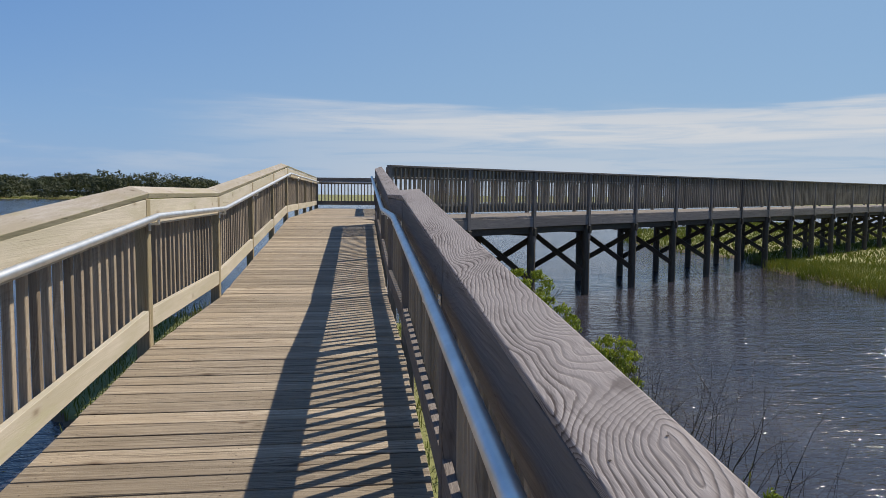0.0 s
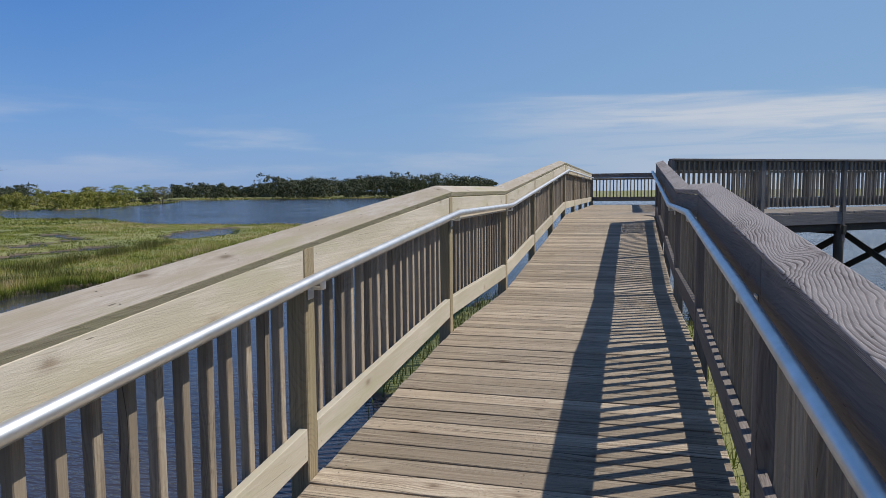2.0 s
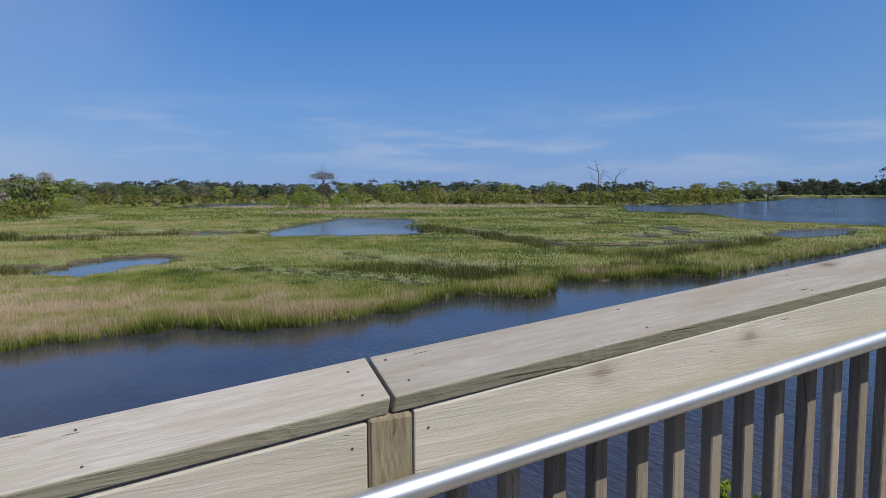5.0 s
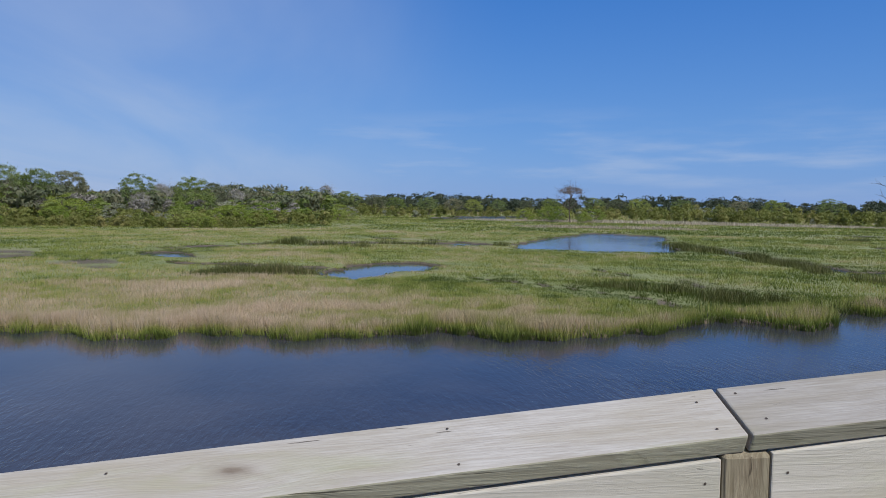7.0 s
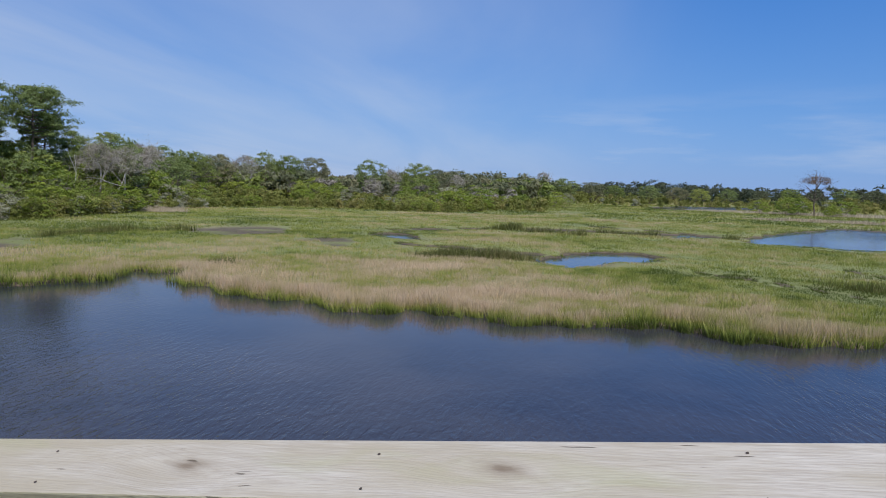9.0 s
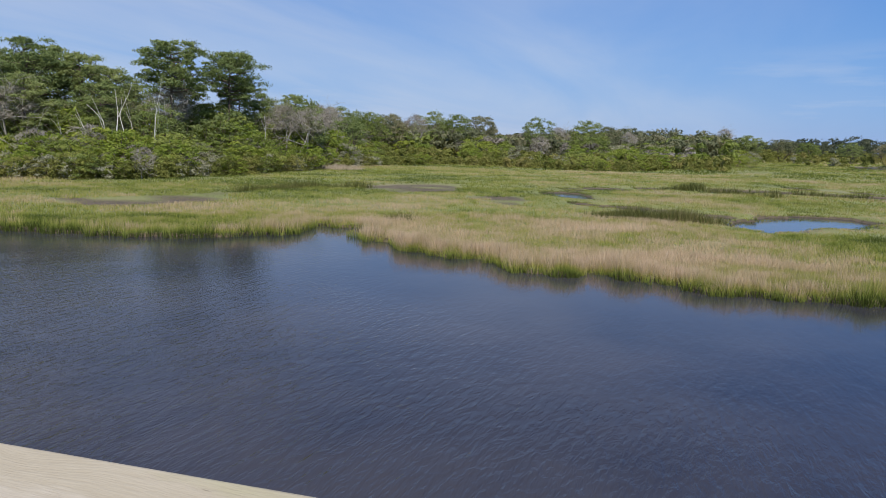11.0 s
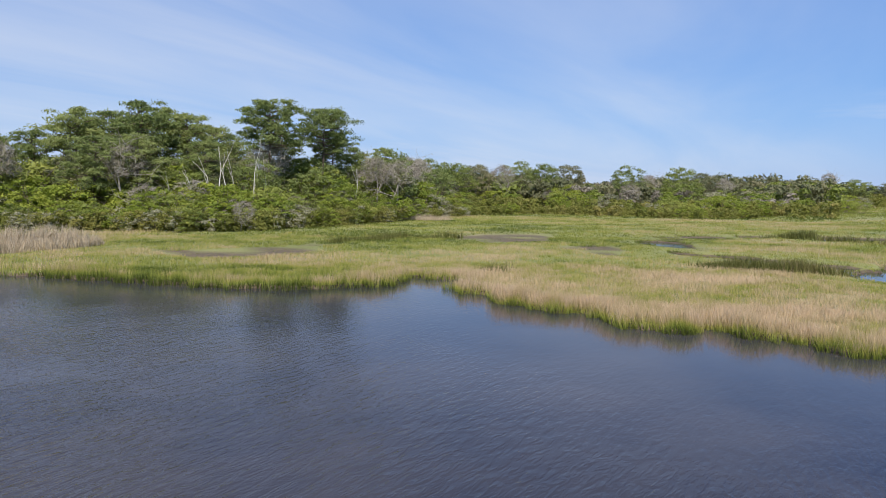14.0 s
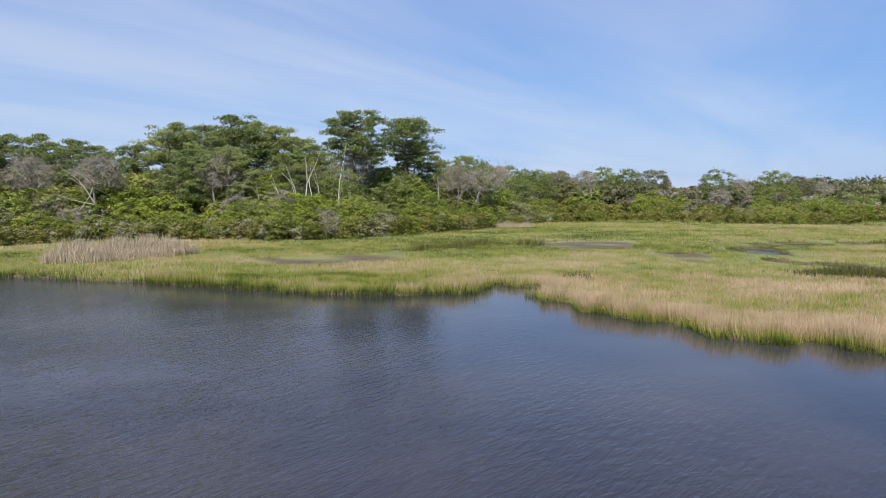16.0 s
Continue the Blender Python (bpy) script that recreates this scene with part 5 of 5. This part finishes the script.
BROAD_FAR = [(-139.0, -21.8, 5.2), (-149.6, -18.2, 5.6), (-149.9, -13.9, 6.2), (-150.2, -6.2, 6.8), (-149.4, -5.0, 7.2), (-149.4, 0.8, 6.8), (-159.1, 6.1, 5.9), (-158.6, 13.5, 6.1), (-162.8, 20.1, 6.1), (-167.0, 25.7, 5.7),
             (-175.7, 33.7, 5.7), (-174.0, 40.9, 5.8), (-172.4, 46.7, 6.3), (-159.6, 54.1, 6.5), (-157.8, 58.9, 6.4), (-155.8, 63.5, 6.4), (-151.7, 72.4, 6.2), (-145.8, 83.4, 6.1), (-142.2, 89.4, 6.4), (-127.9, 92.5, 6.5),
             (-119.4, 129.8, 6.5), (-118.3, 138.3, 7.0), (-114.2, 141.7, 6.9), (-111.1, 144.0, 6.7)]
BARE = [(-42.4, -36.2, 5.0), (-44.6, -35.6, 4.8), (-25.9, -43.0, 5.2), (-20.5, -47.5, 5.2), (-17.0, -49.0, 5.0), (-49.5, -38.5, 5.4), (-36.2, -41.2, 6.0), (-66.1, -49.4, 6.4), (-68.5, -49.4, 6.3), (-85.1, -46.5, 6.1), (-106.4, -32.1, 5.2), (-108.6, -21.7, 4.6), (-150.0, -9.7, 6.4)]
SNAGS = [(-29.0, -38.4, 5.4), (-30.9, -37.4, 5.6), (-29.6, -39.6, 4.9), (-30.4, -39.0, 5.2), (-31.4, -39.2, 4.8), (-28.5, -39.9, 4.2), (-32.3, -38.6, 4.9), (-33.4, -38.2, 4.4), (-27.6, -41.0, 3.8), (-40.3, -36.2, 4.3)]
LONE_TREE = (-99.3, 28.9, 5.4)
DEAD_PINES = [(-91.0, 74.6, 7.4), (-87.5, 75.5, 6.0)]


# first row of shrubs: heading from the boardwalk and distance
FRONT = [(178, 42), (165, 40), (155, 41.5), (148, 41), (143, 38.5), (138, 38.5), (131, 43), (126, 50), (123, 57), (119, 64), (115, 70), (109, 68), (101, 64), (97, 70), (93, 84), (88, 100)]


def front_row(a):
    """Distance of the first row of shrubs at a heading in degrees."""
    return np.interp(a, [h for h, _ in FRONT][::-1], [d for _, d in FRONT][::-1])


def build_trees():
    rng = random.Random(31)
    pines = [make_pine(100 + k, 8.0) for k in range(4)]
    flats = [make_pine(140 + k, 8.5, True) for k in range(2)]
    for rows, meshes, base, label, group in ((PINES, pines, 8.0, "dark green wind-shaped pine at the wood's edge", "pines behind the marsh"), (FLAT_PINES, flats, 8.5, "tall flat-topped pine with a bare trunk", "flat-topped pines")):
        for i, (a, d, h) in enumerate(rows):
            t, c = meshes[i % len(meshes)]
            x, y = WOOD_EYE[0] - d * math.sin(radians(a)), WOOD_EYE[1] + d * math.cos(radians(a))
            plant("pine_tree", [("trunk", t), ("crown", c)], label, "tree", group, x, y, h, base, rng, 1.0)
    broads = [make_broad(160 + k, 6.5, (M_PINE, M_SHRUB_DEEP, M_FARPINE)[k]) for k in range(3)]
    for i, (x, y, h) in enumerate(BROAD):
        t, c = broads[i % 3]
        plant("tree", [("trunk", t), ("crown", c)], "low round-headed dark green tree behind the marsh", "tree", "trees behind the marsh", x, y, h * 0.92, 6.1, rng)
    for i in range(38):
        a = rng.uniform(122, 168)
        d = float(front_row(a)) + rng.uniform(8, 16)
        x, y = WOOD_EYE[0] - d * math.sin(radians(a)), WOOD_EYE[1] + d * math.cos(radians(a))
        t, c = broads[(i * 5) % 3]
        plant("tree", [("trunk", t), ("crown", c)], "low bushy green tree filling the wood's edge", "tree", "low trees at the wood's edge", x, y, rng.uniform(3.0, 4.8), 6.1, rng, 1.1)
    for i, (x, y, h) in enumerate(BROAD_FAR):
        t, c = broads[(i * 2 + 1) % 3]
        plant("tree", [("trunk", t), ("crown", c)], "far round-headed tree over the shrubs", "tree", "far trees", x, y, h * 0.66, 6.1, rng, 1.4)
    hz = np.random.default_rng(77)
    bares = [(make_bare(180 + k, 6.0, 3), twig_haze(hz, 6.0, 0.68, 0.27, 0.24, 44, 46, 0.42, M_GREYWOOD)) for k in range(2)]
    for i, (x, y, h) in enumerate(BARE):
        t, c = bares[i % 2]
        plant("bare_tree", [("trunk", t), ("twig", c)], "leafless grey tree with fine branches", "tree", "bare trees", x, y, h, 6.0, rng)
    snags = [make_bare(190 + k, 5.0, 1, M_SNAG, 2, 0.75) for k in range(3)]
    for i, (x, y, h) in enumerate(SNAGS):
        plant("dead_tree", [("trunk", snags[i % 3])], "bleached white dead trunk among the shrubs", "tree", "dead trunks", x, y, h, 5.0, rng, 0.7)
    dead = [make_fan(198 + k, 7.5, M_DRYWOOD) for k in range(2)]
    for (x, y, h), me in zip(DEAD_PINES, dead):
        plant("dead_tree", [("trunk", me)], "dead pine with bare dark branches across the water", "tree", "dead pines", x, y, h, 7.5, rng, 1.0)
    lone = make_fan(204, 7.5, M_BARK, 16, 2)
    x, y, h = LONE_TREE
    plant("bare_tree", [("trunk", lone), ("twig", twig_haze(hz, 7.5, 0.84, 0.27, 0.11, 34, 60, 0.4, M_BROWNWOOD))], "lone brown half-bare flat-topped tree out on the marsh", "tree", "", x, y, h, 7.5, rng, 1.2)


build_trees()

def build_shrubs():
    rng = random.Random(41)
    green = [make_shrub(200 + k, 2.0, M_SHRUB, 0.095, 74) for k in range(3)]
    deep = [make_shrub(203 + k, 2.0, M_SHRUB_DEEP, 0.095, 74) for k in range(2)]
    grey = [make_shrub(210 + k, 2.0, M_SHRUB_PALE, 0.10, 60) for k in range(2)]
    hz = np.random.default_rng(79)
    twigs = [(make_bare(216 + k, 2.4, 2), twig_haze(hz, 2.4, 0.6, 0.36, 0.34, 26, 40, 0.24, M_GREYWOOD)) for k in range(2)]
    for i in range(285):
        near = i < 215
        a = rng.uniform(121, 172) if near else rng.uniform(90, 123)
        depth = rng.random() ** 1.1
        front = float(front_row(a))
        d = front + 0.8 + depth * (13 if near else 30)
        x, y = EYE[0] - d * math.sin(radians(a)), EYE[1] + d * math.cos(radians(a))
        h = (1.2 + 2.5 * depth) * rng.uniform(0.7, 1.3) * (1.0 if near else 0.8)
        q = rng.random()
        if q < 0.46:
            s, l_ = green[rng.randrange(3)]
            plant("shrub", [("stem", s), ("foliage", l_)], "dense bright green shrub at the marsh edge", "shrub", "green shrubs", x, y, h, 1.75, rng, 1.25)
        elif q < 0.70:
            s, l_ = deep[rng.randrange(2)]
            plant("shrub", [("stem", s), ("foliage", l_)], "dense deep green shrub at the marsh edge", "shrub", "deep green shrubs", x, y, h * 1.05, 1.75, rng, 1.25)
        elif q < 0.84:
            s, l_ = grey[rng.randrange(2)]
            plant("shrub", [("stem", s), ("foliage", l_)], "grey-green half-bare shrub at the marsh edge", "shrub", "grey shrubs", x, y, h * 0.9, 1.75, rng, 1.2)
        else:
            t, c = twigs[rng.randrange(2)]
            plant("bare_shrub", [("trunk", t), ("twig", c)], "leafless pale grey shrub", "shrub", "bare shrubs", x, y, h * 0.95, 2.3, rng, 1.2)
    # single dark bushes out on the marsh
    for x, y, h in ((-74.4, -16.2, 2.2), (-76.4, -13.7, 1.9), (-97.9, 25.4, 2.4), (-99.3, 32.3, 2.2), (-101.0, 22.4, 1.9), (-102.9, 27.4, 2.6), (-96.9, 30.3, 1.5)):
        s, l_ = green[rng.randrange(3)]
        plant("shrub", [("stem", s), ("foliage", l_)], "dark green bush standing out on the marsh", "shrub", "marsh bushes", x, y, h, 1.75, rng, 1.4)
    # shrubs on the islet beside the ramp
    elder = [make_shrub(230 + k, 0.9, M_ELDER, 0.05, 90) for k in range(2)]
    for x, y, h in ((4.4, 9.3, 1.25), (4.2, 6.9, 0.95), (4.4, 5.1, 0.8), (4.5, 5.6, 0.65), (4.1, 4.5, 0.6), (3.9, 1.15, 0.68)):
        s, l_ = elder[rng.randrange(2)]
        plant("shrub", [("stem", s), ("foliage", l_)], "fresh yellow-green shrub beside the ramp", "shrub", "islet shrubs", x, y, h, 0.85, rng, 0.72)
    dry = [make_twigs(240 + k, 1.1) for k in range(2)]
    for x, y, h in ((4.15, 3.7, 0.85), (4.1, 3.1, 1.0), (4.1, 2.6, 1.0), (4.05, 2.2, 1.1), (4.0, 1.7, 1.0), (3.85, 1.1, 0.95), (4.3, 4.7, 0.9)):
        plant("bare_shrub", [("trunk", dry[rng.randrange(2)])], "bare dark twigs of a shrub beside the ramp", "shrub", "islet twigs", x, y, h, 1.1, rng, 1.0)
    s, l_ = elder[0]
    plant("shrub", [("stem", s), ("foliage", l_)], "small green shrub in the water beside the ramp", "shrub", "islet shrubs", -1.75, 0.75, 0.7, 0.85, rng, 0.7)


M_ELDER = leaf_material("elder_leaf", [(0.0, (0.10, 0.15, 0.02)), (0.5, (0.20, 0.26, 0.035)), (1.0, (0.32, 0.34, 0.06))], 0.8, 0.45, 0.35, 0.6, 0.5)
build_shrubs()


def build_far_woods():
    """Woods and thickets too far off to count."""
    rng = np.random.default_rng(51)

    def wood_band(count, yaw0, yaw1, d0, d1, h0, h1, per, leaf, label, mat, lobes=4):
        a = np.radians(rng.uniform(yaw0, yaw1, count))
        d = rng.uniform(d0, d1, count) + (front_row(np.degrees(a)) if d1 < 20 else 0)
        x, y = EYE[0] - d * np.sin(a), EYE[1] + d * np.cos(a)
        s, _ = land_sd(x, y)
        k = s > 0.6
        x, y = x[k], y[k]
        h = rng.uniform(h0, h1, len(x)) * (0.8 + 0.3 * np.sin(x * 0.05) * np.sin(y * 0.07))
        g = ground_height(x, y)
        cs, rs = [], []
        for k_ in range(lobes):
            # a fuller boss in the middle, smaller ones round and over it
            a_ = k_ * 2.4 + rng.uniform(0, 6.28, len(x))
            ring = h * (0.0, 0.16, 0.24)[min(k_, 2)] * rng.uniform(0.6, 1.2, len(x))
            f = 0.40 if k_ == 0 else (0.10 if k_ == 1 else rng.uniform(0.3, 0.8, len(x)))
            cs.append(np.stack([x + ring * np.cos(a_), y + ring * np.sin(a_), g + h * f], -1))
            w = h * ((0.30, 0.25)[k_] if k_ < 2 else rng.uniform(0.14, 0.22, len(x)))
            rs.append(np.stack([w * 1.2, w * 1.2, w * (1.45 if k_ == 0 else 0.8)], -1))
        v, f = leaf_cloud(rng, np.concatenate(cs), np.concatenate(rs), per, leaf, 0.7, 0.4, 0.4)
        tagged(new("woods", mesh_from("woods", v, f, mat)), label, "woods", kind="stuff")

    wood_band(400, 11, 30, 285, 400, 10.0, 11.8, 34, 0.78, "distant dark green pine wood across the lake", M_FARWOOD, 5)
    wood_band(130, 29, 36.5, 310, 410, 6.4, 9.0, 34, 0.78, "distant lower end of the pine wood across the lake", M_FARWOOD, 5)
    wood_band(240, 30, 50, 200, 420, 2.5, 4.5, 30, 0.6, "distant low thicket across the lake", M_FARWOOD)
    wood_band(620, 40, 96, 125, 225, 1.6, 3.6, 40, 0.34, "thicket of green bushes beyond the marsh", M_THICKET)
    wood_band(170, 36, 64, 115, 165, 2.6, 4.4, 44, 0.32, "tall green bushes on the far side of the marsh", M_THICKET, 5)
    wood_band(80, 44, 96, 125, 190, 1.6, 3.2, 40, 0.3, "thicket of grey bushes beyond the marsh", M_SHRUB_PALE)
    wood_band(700, 46, 112, 185, 280, 5.2, 7.2, 28, 0.56, "far wood beyond the marsh", M_FARWOOD, 5)
    wood_band(270, 92, 127, 95, 150, 5.4, 6.8, 56, 0.42, "dark green wood behind the shrubs", M_FARPINE, 7)
    wood_band(110, 92, 127, 92, 140, 4.4, 6.2, 56, 0.40, "olive green wood behind the shrubs", M_SHRUB_DEEP, 7)
    wood_band(40, 92, 127, 90, 130, 4.4, 6.2, 56, 0.26, "grey half-bare wood behind the shrubs", M_GREYWOOD, 7)
    wood_band(260, 92, 124, 74, 112, 1.7, 3.0, 60, 0.25, "thicket of shrubs below the wood", M_THICKET)
    wood_band(110, 127, 180, 60, 82, 4.6, 6.2, 80, 0.32, "wood behind the pines", M_FARPINE, 5)
    wood_band(150, 121, 178, 11, 19, 3.0, 4.8, 80, 0.2, "undergrowth below the pines", M_SHRUB_DEEP)
    wood_band(70, 121, 178, 8, 16, 2.4, 3.8, 80, 0.19, "bright green undergrowth below the pines", M_SHRUB)
    wood_band(420, 119, 178, 0.0, 2.6, 0.7, 1.5, 60, 0.10, "low grey-green brush along the marsh edge", M_THICKET)
    wood_band(200, 119, 178, 0.2, 3.0, 0.7, 1.6, 50, 0.09, "low grey brush along the marsh edge", M_SHRUB_PALE)
    wood_band(260, 92, 119, 0.0, 8.0, 0.8, 1.6, 50, 0.15, "pale green reeds and brush along the marsh edge", M_THICKET)


build_far_woods()
